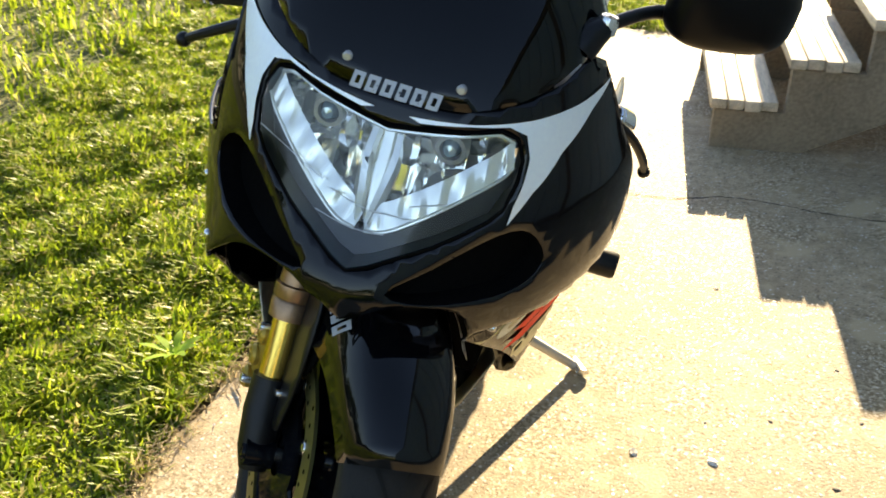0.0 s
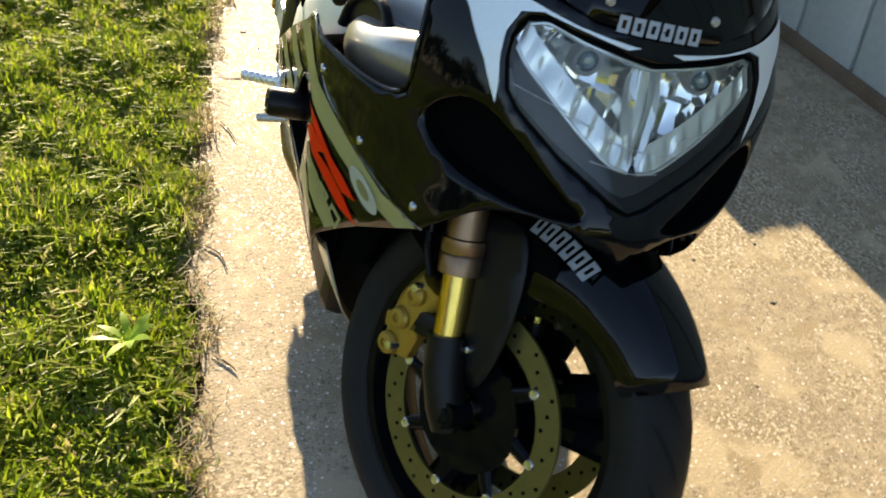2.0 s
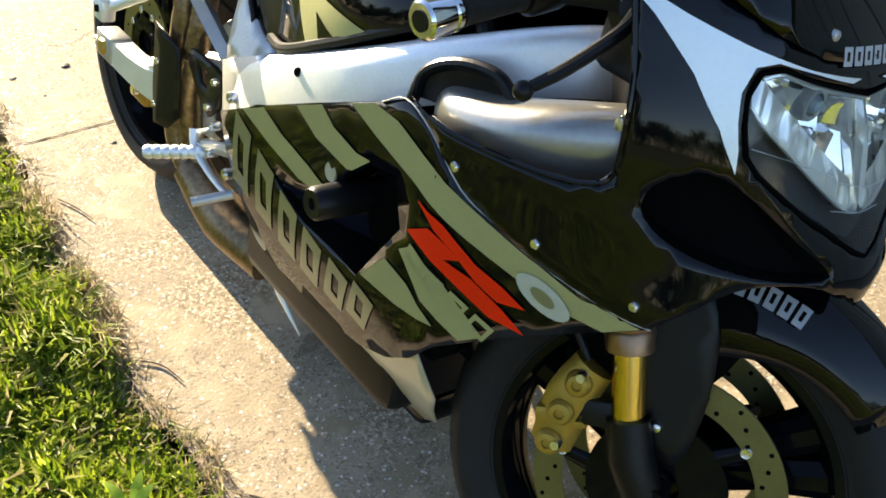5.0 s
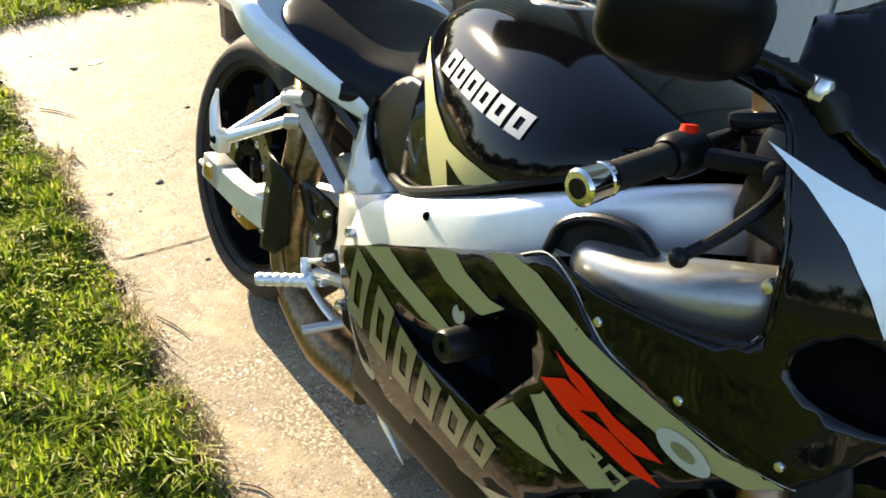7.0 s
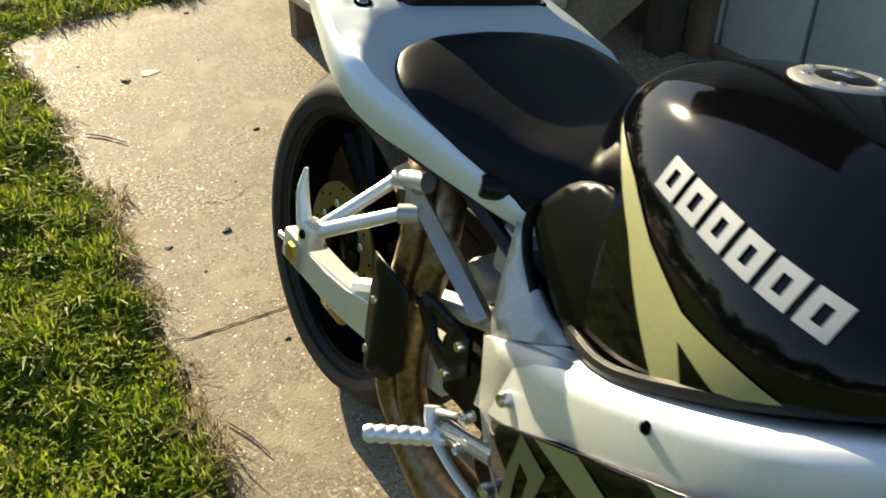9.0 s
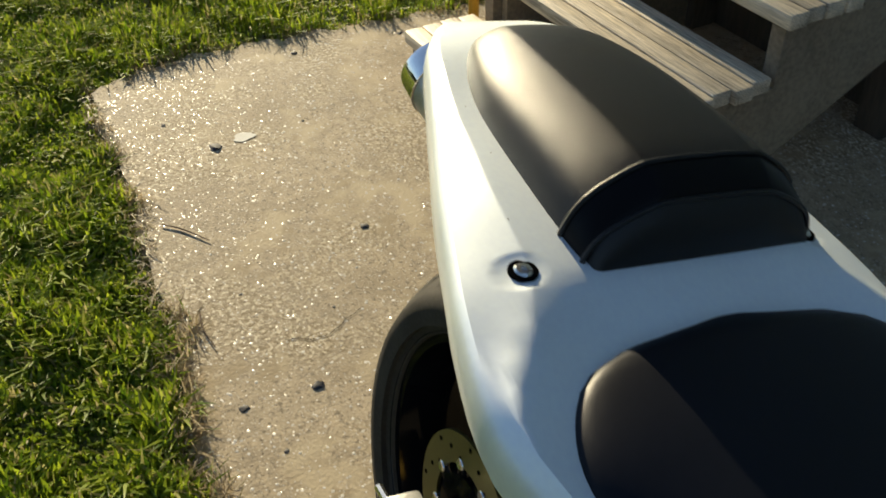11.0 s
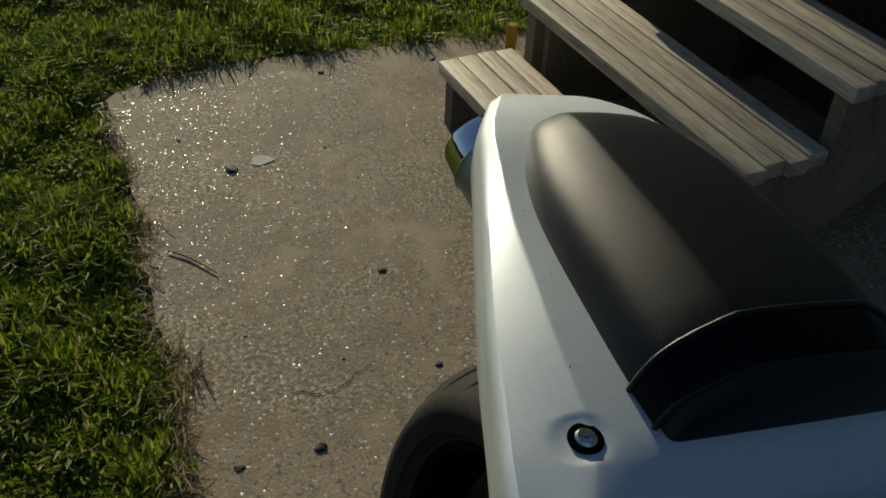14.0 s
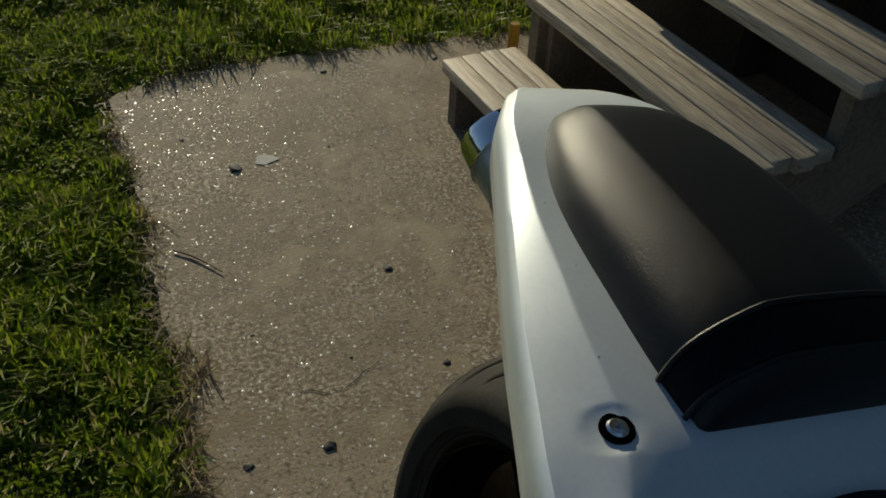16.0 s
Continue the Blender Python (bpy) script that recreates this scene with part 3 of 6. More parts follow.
# ---- lawn ----
def lawn(name, n, area, seed, hgt, wid, material, keep):
    g = np.random.default_rng(seed)
    x = g.uniform(area[0], area[1], n)
    y = g.uniform(area[2], area[3], n)
    ok = keep(x, y)
    x, y = x[ok], y[ok]
    n = len(x)
    clump = 0.6 + 0.55 * np.sin(x * 9 + 2 * np.sin(y * 7)) * np.sin(y * 11 + np.sin(x * 5)) + 0.25 * np.sin(x * 31) * np.sin(y * 27)
    h = hgt * (0.45 + 0.8 * g.random(n)) * np.clip(clump + 0.35, 0.45, 1.4)
    w = wid * (0.6 + 0.8 * g.random(n))
    ang = 3 * np.sin(x * 9 + 2.5 * np.sin(y * 7)) + 3 * np.cos(y * 11 + 2 * np.sin(x * 6)) + g.uniform(-2.6, 2.6, n)
    lean = g.uniform(0.15, 1.1, n)
    dx, dy = np.cos(ang), np.sin(ang)
    px, py = -dy * w / 2, dx * w / 2
    z0 = np.full(n, -0.022)
    out = np.empty((n, 5, 3))
    mx, my = x + dx * h * lean * 0.3, y + dy * h * lean * 0.3
    tx, ty = x + dx * h * lean, y + dy * h * lean
    for i, (a, b, c) in enumerate(((x - px, y - py, z0), (x + px, y + py, z0), (mx + px * 0.8, my + py * 0.8, z0 + h * 0.6), (mx - px * 0.8, my - py * 0.8, z0 + h * 0.6), (tx, ty, z0 + h * (1.0 - 0.25 * lean)))):
        out[:, i, 0], out[:, i, 1], out[:, i, 2] = a, b, c
    b0 = (np.arange(n) * 5)[:, None]
    tri = np.concatenate([b0 + np.array([[0, 1, 2]]), b0 + np.array([[0, 2, 3]]), b0 + np.array([[3, 2, 4]])])
    return bulk_mesh(name, out.reshape(-1, 3), tri, material)


def off_slab(x, y):
    return (y < edge_y(x) - 0.012) | (x < edge_x(y) + 0.0)


grass = lawn("grass", 250000, (-3.6, 1.0, -1.6, 0.1), 1, 0.044, 0.0078, M_BLADE, off_slab)
tagged(grass, "sunlit green lawn grass, a little long", "grass", kind="stuff")
tagged(lawn("grass_behind", 120000, (-5.2, -2.4, 0.0, 3.0), 2, 0.055, 0.006, M_BLADE, off_slab), "sunlit green lawn grass beyond the slab", "grass", kind="stuff")
tagged(lawn("grass_side", 34000, (-6.0, -3.5, -1.7, 0.3), 11, 0.055, 0.0085, M_BLADE, lambda x, y: y < 9), "green lawn grass beside the slab's end", "grass", kind="stuff")
tagged(lawn("grass_front", 80000, (0.95, 7.0, -7.0, -0.2), 12, 0.065, 0.011, M_BLADE, lambda x, y: y < edge_y(x) - 0.01), "green lawn grass along the slab", "grass", kind="stuff")
tagged(lawn("grass_beyond", 40000, (3.98, 12.0, -4.0, 1.7), 13, 0.07, 0.013, M_BLADE, lambda x, y: y < 9), "green lawn past the end of the slab", "grass", kind="stuff")
tagged(lawn("grass_far", 130000, (-14, 3.0, -9, -1.5), 3, 0.075, 0.011, M_BLADE, lambda x, y: y < 9), "green lawn stretching away", "grass", kind="stuff")
tagged(lawn("grass_rear", 90000, (-14, -4.5, -2.0, 8.0), 4, 0.08, 0.012, M_BLADE, lambda x, y: y < 9), "green lawn behind the slab", "grass", kind="stuff")
tagged(lawn("dry_fringe", 60000, (-2.75, 1.0, -0.5, 0.0), 6, 0.045, 0.0035, M_STRAW, lambda x, y: (y < edge_y(x) + 0.02 + 0.02 * np.sin(x * 7) * np.sin(x * 23)) & (y > edge_y(x) - 0.03)), "dry straw-coloured grass along the slab edge", "grass", kind="stuff")
tagged(lawn("dry_fringe_end", 9000, (-2.8, -2.5, 0.0, 1.3), 7, 0.035, 0.0035, M_STRAW, lambda x, y: (x < edge_x(y) + 0.03) & (x > edge_x(y) - 0.05)), "dry grass along the end of the slab", "grass", kind="stuff")
weed = new("weed")
weed.matrix_world = pose(0.115, -0.447, 0.004)
tagged(weed, "bright green broad-leaved weed in the lawn", "weed")
for k in range(8):
    a = k * 2.4
    lb = bmesh.new()
    L = 0.048 + 0.016 * (k % 3)
    row = [(0, 0.002), (0.3, 0.008), (0.55, 0.009), (0.8, 0.006), (1.0, 0.0008)]
    prev = None
    for s, w in row:
        c = Vector((math.cos(a) * L * s, math.sin(a) * L * s, 0.02 + 0.05 * s * (1 - 0.55 * s)))
        nrm = Vector((-math.sin(a), math.cos(a), 0.15))
        cur = [lb.verts.new(c - nrm * w), lb.verts.new(c + nrm * w)]
        if prev:
            lb.faces.new((prev[0], prev[1], cur[1], cur[0]))
        prev = cur
    part("leaf", lb, M_LEAF, weed)


# ---- far trees, out of view, added to close the garden and darken reflections ----
def unseen_trees(seed):
    g = np.random.default_rng(seed)
    vs, n = [], 0
    for cx, cy, dx, dy, top, count in ((-34, 0, 0, 34, 4.6, 9000), (0, -30, 34, 0, 6.5, 11000), (34, 0, 0, 30, 5.5, 6000), (10, 34, 30, 0, 5.0, 4000)):
        t = g.uniform(-1, 1, count)
        crest = top * (0.72 + 0.18 * np.sin(t * 17) + 0.1 * np.sin(t * 41 + 2))
        z = crest * np.sqrt(g.random(count))
        c = np.stack([cx + dx * t + g.normal(0, 1.2, count), cy + dy * t + g.normal(0, 1.2, count), z], 1)
        size = g.uniform(0.2, 0.5, count)[:, None]
        a = g.normal(size=(count, 3))
        a /= np.linalg.norm(a, axis=1)[:, None]
        b = np.cross(a, g.normal(size=(count, 3)))
        b /= np.linalg.norm(b, axis=1)[:, None]
        vs.append(np.stack([c - a * size, c - b * size * 0.6, c + a * size, c + b * size * 0.6], 1).reshape(-1, 3))
        n += count
    return bulk_mesh("unseen_trees", np.concatenate(vs), np.arange(4 * n).reshape(-1, 4), M_FOLIAGE)


M_FOLIAGE = blade_mat("tree_leaf", (0.03, 0.055, 0.012), (0.075, 0.11, 0.025), (0.09, 0.11, 0.04))
tagged(unseen_trees(9), "dark green line of unseen trees added round the garden", "trees", kind="stuff")

# ---- the motorcycle: x forward, y to its left, z up, leaning on its stand ----
bike = new("motorcycle")
bike.matrix_world = pose(0, 0.03, 0, -11.5, 0, -4)
tagged(bike, "black and silver sport motorcycle leaning on its side stand", "motorcycle")


def crv(x, pts):
    """A smooth curve through (x, value) pairs."""
    if x <= pts[0][0]:
        return pts[0][1]
    if x >= pts[-1][0]:
        return pts[-1][1]
    i = max(k for k in range(len(pts) - 1) if pts[k][0] <= x)
    (x0, y0), (x1, y1) = pts[i], pts[i + 1]

    def slope(k):
        a, b = max(0, k - 1), min(len(pts) - 1, k + 1)
        return (pts[b][1] - pts[a][1]) / (pts[b][0] - pts[a][0])
    h = x1 - x0
    t = (x - x0) / h
    return (2 * t ** 3 - 3 * t ** 2 + 1) * y0 + (t ** 3 - 2 * t ** 2 + t) * h * slope(i) + (3 * t ** 2 - 2 * t ** 3) * y1 + (t ** 3 - t ** 2) * h * slope(i + 1)


SIDE = ((0.08, 0.06), (0.14, 0.1), (0.22, 0.165), (0.30, 0.205), (0.42, 0.245), (0.55, 0.268), (0.62, 0.28), (0.72, 0.29))


def side_w(x, z):
    d = max(0.0, x - 0.45)
    return crv(z, SIDE) - 0.3 * d - 0.5 * d * d


def side(sign, off=0.0):
    """Sheet of the side panel on the right (-1) or left (1), off metres out."""
    def fn(x, z):
        e = 0.004
        w = side_w(x, z)
        n = Vector((-(side_w(x + e, z) - w) / e, 1, -(side_w(x, z + e) - w) / e)).normalized()
        return Vector((x + n.x * off, sign * (w + n.y * off), z + n.z * off))
    return fn


NOSE = ((0.56, 0.74), (0.62, 0.785), (0.68, 0.795), (0.745, 0.762), (0.80, 0.738), (0.85, 0.715), (0.914, 0.688), (1.0, 0.625), (1.1, 0.52))
CWID = ((0.56, 0.272), (0.62, 0.286), (0.70, 0.297), (0.79, 0.288), (0.87, 0.264), (0.95, 0.25), (1.0, 0.228), (1.1, 0.155))
CEXP = ((0.56, 1.6), (0.65, 1.65), (0.70, 1.8), (0.79, 2.15), (0.87, 2.5), (1.1, 2.4))
CX, CY, KA = 0.40, 0.03, 0.45


def bulge(z):
    """The cowl stands a little further out on its left."""
    return 0.022 * max(0.0, min(1.0, (0.95 - z) / 0.12))


def cowl_pt(a, z):
    """a runs from -KA (right, rear) over 0 (nose) to KA (left, rear)."""
    a = a / KA
    n, w, nx = crv(z, CEXP), crv(z, CWID), crv(z, NOSE)
    th = min(abs(a), 1.0) * math.pi / 2
    x = CX + (nx - CX) * max(math.cos(th), 0.0) ** (2 / n)
    y = w * math.sin(th) ** (2 / n) + (bulge(z) * min(1.0, 2 * a) if a > 0 else 0.0)
    if abs(a) > 1:
        x = CX - (abs(a) - 1) * 0.4
    return Vector((x, CY * (1 - min(abs(a), 1.0) ** 2) + math.copysign(y, a), z))


SEAM = [(0.333, 0.704), (0.375, 0.728), (0.424, 0.715), (0.478, 0.669), (0.523, 0.649), (0.572, 0.629), (0.623, 0.615), (0.671, 0.606), (0.697, 0.606)]


def seam_gap(x, z):
    """How far a place lies from the seam between cowl and side panel."""
    best = 9.0
    for i in range(len(SEAM) - 1):
        ax, az = SEAM[i]
        dx, dz = SEAM[i + 1][0] - ax, SEAM[i + 1][1] - az
        t = max(0.0, min(1.0, ((x - ax) * dx + (z - az) * dz) / (dx * dx + dz * dz)))
        best = min(best, math.hypot(x - ax - dx * t, z - az - dz * t))
    return best


def settle(p, off):
    """Brings the cowl's skin onto the side panel where the two meet."""
    y = side_w(p.x, p.z) + 0.0022 + off
    g = 1.0 - seam_gap(p.x, p.z) / (0.13 if abs(p.y) < y else 0.03)
    if g > 0:
        k = g * g * (3 - 2 * g)
        p = Vector((p.x, p.y + k * (math.copysign(y, p.y) - p.y), p.z))
    return p


def cowl(off=0.0):
    def fn(a, z):
        p = cowl_pt(a, z)
        if off:
            du = cowl_pt(a + 0.009, z) - cowl_pt(a - 0.009, z)
            dv = cowl_pt(a, z + 0.005) - cowl_pt(a, z - 0.005)
            n = du.cross(dv)
            if n.length > 1e-12:
                n.normalize()
                if n.dot(p - Vector((0.3, CY, p.z))) < 0:
                    n = -n
                p = p + n * off
        return settle(p, off)
    return fn


def ca(y, z):
    """The cowl's own parameter for a place y metres off its middle."""
    n, w = crv(z, CEXP), crv(z, CWID)
    a = 0.0
    for _ in range(14 if y > 0 else 1):
        r = max(0.0, abs(y) - (bulge(z) * min(1.0, 2 * a) if y > 0 else 0.0)) / w
        t = math.asin(min(1.0, r ** (n / 2))) / (math.pi / 2)
        a = t if y <= 0 else 0.5 * (a + t)
    return KA * math.copysign(a, y)


def cpoly(pts, sign=-1):
    return [(ca(sign * y, z), z) for y, z in pts]


# --- front cowl with its headlight, intakes and screen
HL_HALF = [(0.0, 0.864), (0.04, 0.870), (0.085, 0.877), (0.125, 0.886), (0.146, 0.880), (0.157, 0.858), (0.158, 0.835), (0.152, 0.803), (0.139, 0.787), (0.087, 0.751), (0.022, 0.718), (0.0, 0.710)]
HL = [(-y, z) for y, z in HL_HALF] + [(y, z) for y, z in reversed(HL_HALF[1:-1])]
HL_A = [(ca(y, z), z) for y, z in HL]
INTAKE = [(0.215, 0.742), (0.19, 0.776), (0.155, 0.772), (0.095, 0.728), (0.05, 0.694), (0.1, 0.686), (0.17, 0.694), (0.205, 0.712)]
IN_R, IN_L = cpoly(rounded(INTAKE, 3), -1), cpoly(rounded(INTAKE, 3), 1)
RIGHT = [(-1.037, 0.737), (-0.947, 0.718), (-0.88, 0.690), (-0.80, 0.660), (-0.657, 0.628), (-0.52, 0.604), (-0.44, 0.592), (-0.395, 0.602), (-0.366, 0.632), (-0.325, 0.668), (-0.25, 0.682), (-0.15, 0.68), (-0.06, 0.66), (0.0, 0.65)]
UPPER = [(-0.85, 0.982), (-0.76, 0.977), (-0.7, 0.968), (-0.66, 0.948), (-0.645, 0.899), (-0.605, 0.834), (-0.585, 0.777), (-0.59, 0.752), (-0.62, 0.737), (-0.70, 0.729), (-0.845, 0.726), (-0.957, 0.728)]
RIGHT, UPPER = [[(q.x * KA, q.y) for q in smooth_path([(a, z, 0) for a, z in line], 4)] for line in (RIGHT, UPPER)]
SCREEN = [(0.0, 0.893), (0.08, 0.898), (0.13, 0.914), (0.165, 0.935), (0.19, 0.96), (0.205, 1.0), (0.17, 1.05), (0.1, 1.08), (0.0, 1.085)]
SCR_A = [(ca(-y, z), z) for y, z in SCREEN] + [(ca(y, z), z) for y, z in reversed(SCREEN[1:-1])]
half = RIGHT
cowl_out = half + [(-a, z) for a, z in reversed(RIGHT[:-1])] + [(0.957 * KA, 0.733), (0.93 * KA, 0.777), (0.86 * KA, 0.834), (0.77 * KA, 0.899), (0.66 * KA, 0.955)] + [(ca(y, z), z) for y, z in ((0.2, 0.965), (0.178, 0.939), (0.13, 0.917), (0.08, 0.902), (0.0, 0.897), (-0.08, 0.902), (-0.13, 0.917), (-0.178, 0.939), (-0.2, 0.965))] + [(-0.62 * KA, 0.988), (-0.72 * KA, 1.0), (-0.85 * KA, 0.998)] + UPPER
fairing = new("front_fairing")
fairing.parent = bike
solid(part("cowl", patch(cowl_out, cowl(), 0.012, [HL_A, IN_R, IN_L]), M_BLACK, fairing, "gloss black nose cowl", smooth=60), 0.002)
solid(part("windscreen", patch(SCR_A, cowl(0.003), 0.015), M_SMOKE, fairing, "dark smoked windscreen"), 0.003)
# Black sheet added behind the smoked screen, standing in for the cockpit's shade.
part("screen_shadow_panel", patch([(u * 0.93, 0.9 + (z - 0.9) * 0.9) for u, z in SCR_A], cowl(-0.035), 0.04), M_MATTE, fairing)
WH = [(0.232, 0.938), (0.200, 0.917), (0.155, 0.901), (0.095, 0.888), (0.02, 0.880), (0.035, 0.876), (0.09, 0.885), (0.132, 0.8915), (0.153, 0.885), (0.1635, 0.861), (0.1645, 0.835), (0.161, 0.808), (0.160, 0.785), (0.178, 0.825), (0.197, 0.868), (0.218, 0.91)]
for s in (-1, 1):
    if s < 0:
        part("cowl_flange", tube([cowl(-0.001)(u, z) for u, z in UPPER], 0.0032, 8), M_BLACK, fairing)
    part("silver_trim", patch(cpoly(WH, s), cowl(0.0025), 0.008), M_SILVER, fairing, "pale silver painted trim beside the headlight")
    duct_bm = patch(IN_R if s < 0 else IN_L, cowl(-0.03), 0.03)
    part("intake", duct_bm, M_MATTE, fairing, "black air intake mouth")
    wl = bmesh.new()
    lp = densify(IN_R if s < 0 else IN_L, 0.03)
    f0, f1 = cowl(-0.001), cowl(-0.03)
    o_, i_ = [wl.verts.new(f0(*q)) for q in lp], [wl.verts.new(f1(*q)) for q in lp]
    for k in range(len(lp)):
        wl.faces.new((o_[k - 1], o_[k], i_[k], i_[k - 1]))
    part("intake_wall", wl, M_MATTE, fairing)
for y, z in ((-0.066, 0.918), (0.068, 0.918)):
    p = cowl(0.003)(ca(y, z), z)
    part("screen_screw", lathe([(0.0, 0.003), (0.004, 0.003), (0.006, 0.001), (0.006, -0.004)], 14, "X", p), M_CAST, fairing, "bright screw head")


def bars(fn, x0, x1, z0, z1, h, n, material, parent, skew=0.0, gap=0.22, label="", slot=0.34):
    """A row of plain slotted decal blocks."""
    for k in range(n):
        a, b = k / n, (k + 1 - gap) / n

        def at(t, up):
            return (x0 + (x1 - x0) * t + skew * up * h, z0 + (z1 - z0) * t + up * h)
        q = [at(a, -0.5), at(b, -0.5), at(b, 0.5), at(a, 0.5)]
        m, d = (a + b) / 2, (b - a) * slot / 2
        hole = [at(m - d, -0.24), at(m + d, -0.24), at(m + d, 0.24), at(m - d, 0.24)]
        part("decal_bar", patch(q, fn, max(0.006, h / 4), [hole]), material, parent, label)


bars(lambda y, z: cowl(0.003)(ca(y, z), z), -0.054, 0.054, 0.9005, 0.9005, 0.017, 6, M_WHITE, fairing, 0.12, label="pale decal bar")

headlight = new("headlight")
headlight.parent = bike
headlight["label"] = "wide clear twin headlight with chrome reflectors"
part("lens", patch([(u * 0.985, 0.8 + (z - 0.8) * 0.985) for u, z in HL_A], cowl(0.001), 0.02), M_LENS, headlight, "clear plastic lens")
# thin pale lines laid on the lens
for pts in ([(-0.15, 0.812), (-0.09, 0.8), (-0.055, 0.79)], [(-0.045, 0.784), (0.0, 0.776), (0.06, 0.776)], [(-0.055, 0.757), (-0.01, 0.752), (0.03, 0.754)], [(0.05, 0.79), (0.09, 0.80)]):
    part("lens_line", tube([cowl(0.0014)(ca(y, z), z) for y, z in pts], 0.0006, 5, curve=5), M_WHITE, headlight, "fine pale line on the lens")
part("seal", tube([cowl(0.0)(*q) for q in densify(HL_A + [HL_A[0]], 0.02)], 0.0024, 6), M_MATTE, headlight)


def hl(y, z, d):
    """A place d metres behind the lens, y off the lamp's middle."""
    return cowl_pt(ca(y, z), z) - Vector((d, 0, 0))


inner = [(y * 0.97, 0.805 + (z - 0.805) * 0.96) for y, z in HL]
part("housing", patch(inner, lambda y, z: hl(y, z, 0.062), 0.025), M_HOUSE, headlight, "dark grey headlight housing")
rim_w = bmesh.new()
lp = densify(HL, 0.02)
a_, b_ = [rim_w.verts.new(hl(y * 0.985, z, 0.001)) for y, z in lp], [rim_w.verts.new(hl(y * 0.97, z, 0.064)) for y, z in lp]
for k in range(len(lp)):
    rim_w.faces.new((a_[k - 1], a_[k], b_[k], b_[k - 1]))
part("housing_wall", rim_w, M_HOUSE, headlight)
VLINE = [(0.006, 0.750), (0.03, 0.755), (0.058, 0.772), (0.085, 0.791), (0.112, 0.812), (0.138, 0.833), (0.150, 0.848)]
part("lower_panel", patch([(0.15, 0.83), (0.135, 0.789), (0.085, 0.756), (0.02, 0.723), (0, 0.717), (-0.02, 0.723), (-0.085, 0.756), (-0.135, 0.789), (-0.15, 0.83)] + [(-y, z - 0.003) for y, z in reversed(VLINE[:-1])] + [(y, z - 0.003) for y, z in VLINE[:-1]], lambda y, z: hl(y, z, 0.022), 0.02), M_HOUSE, headlight, "dark grey lower panel of the headlight")
rh = random.Random(21)
tilt = [(rh.choice((-1, 1)) * rh.uniform(0.25, 0.85), rh.uniform(-0.45, 0.0)) for _ in range(400)]
for s in (-1, 1):
    # reflector bowl of many small chrome facets
    oc = [(0.012, 0.754), (0.03, 0.759), (0.083, 0.794), (0.136, 0.836), (0.148, 0.852), (0.146, 0.87), (0.13, 0.878), (0.07, 0.869), (0.012, 0.860)]

    def bowl(y, z, s=s, oc=oc):
        g = min(1.0, edge_gap((y, z), oc) / 0.035)
        cw, ch = 0.0185, 0.042
        i, k = int(y / cw), int((z - 0.7) / ch)
        ty, tz = tilt[(i * 37 + k * 11 + (5 if s > 0 else 0)) % 400]
        facet = ty * (y - (i + 0.5) * cw) + tz * (z - 0.7 - (k + 0.5) * ch)
        return hl(s * y, z, 0.014 + 0.012 * (1 - (1 - g) ** 2) + facet)
    part("reflector", patch(oc, bowl, 0.0031), M_REFL, headlight, "faceted chrome reflector", smooth=18)
    # broad bright ledge along the lower V, rippled along its length
    line = smooth_path([(y, z, 0) for y, z in VLINE], 7)
    lb = bmesh.new()
    grid = []
    for i, q in enumerate(line):
        wave = math.sin(i * 1.1 + s) + 0.9 * math.sin(i * 0.53 + 2 * s) + 0.5 * math.sin(i * 2.3)
        wide = 0.03 * min(1.0, 0.55 + i / 14)
        row = []
        for k in range(7):
            u = k / 6
            row.append(lb.verts.new(hl(s * (q.x - 0.3 * wide * u), q.y + wide * u, 0.005 + 0.003 * u + 0.0016 * wave * math.sin(math.pi * u))))
        grid.append(row)
    for i in range(len(grid) - 1):
        for k in range(6):
            lb.faces.new((grid[i][k], grid[i + 1][k], grid[i + 1][k + 1], grid[i][k + 1]))
    part("chrome_ledge", lb, M_LEDGE, headlight, "bright rippled reflector ledge", smooth=50)
    v = [hl(s * y, z, 0.005) for y, z in VLINE]
    part("chrome_strip", tube(v, (0.003, 0.003, 0.003, 0.0028, 0.0026, 0.0024, 0.002), 8, curve=3, flat=0.8), M_LEDGE, headlight)
    bpos = hl(s * 0.074, 0.853, 0.022)
    part("bulb_ring", lathe([(0.013, 0.012), (0.018, 0.012), (0.020, 0.006), (0.020, -0.02), (0.013, -0.02)], 24, "X", bpos, closed=True), M_CAST, headlight, "grey bulb shield")
    part("bulb", lathe([(0.0, 0.018), (0.007, 0.016), (0.011, 0.008), (0.012, -0.015)], 20, "X", bpos), M_BULB, headlight, "bluish glass bulb")
    for k in range(4):
        y = 0.026 + 0.011 * k
        zt_ = 0.862 + 0.14 * y
        part("reflector_fin", boxm(hl(s * y, zt_, 0.012) - Vector((0.006, 0.002, 0.004)), hl(s * y, zt_, 0.012) + Vector((0.006, 0.002, 0.003)), 0.0008), M_WHITE, headlight)
    part("centre_rib", tube([hl(s * 0.013, 0.856, 0.02), hl(s * 0.016, 0.82, 0.016), hl(s * 0.012, 0.785, 0.014), hl(s * 0.006, 0.756, 0.01)], (0.007, 0.008, 0.008, 0.005), 6, curve=3), M_LEDGE, headlight, smooth=0)
brow = [(y * 0.965, z - 0.006) for y, z in HL_HALF[:5]]
for s in (-1, 1):
    part("brow_strip", tube([hl(s * y, z, 0.006) for y, z in brow], (0.0024, 0.0026, 0.003, 0.003, 0.0024), 8, curve=4), M_LEDGE, headlight, "bright strip along the headlight's top")
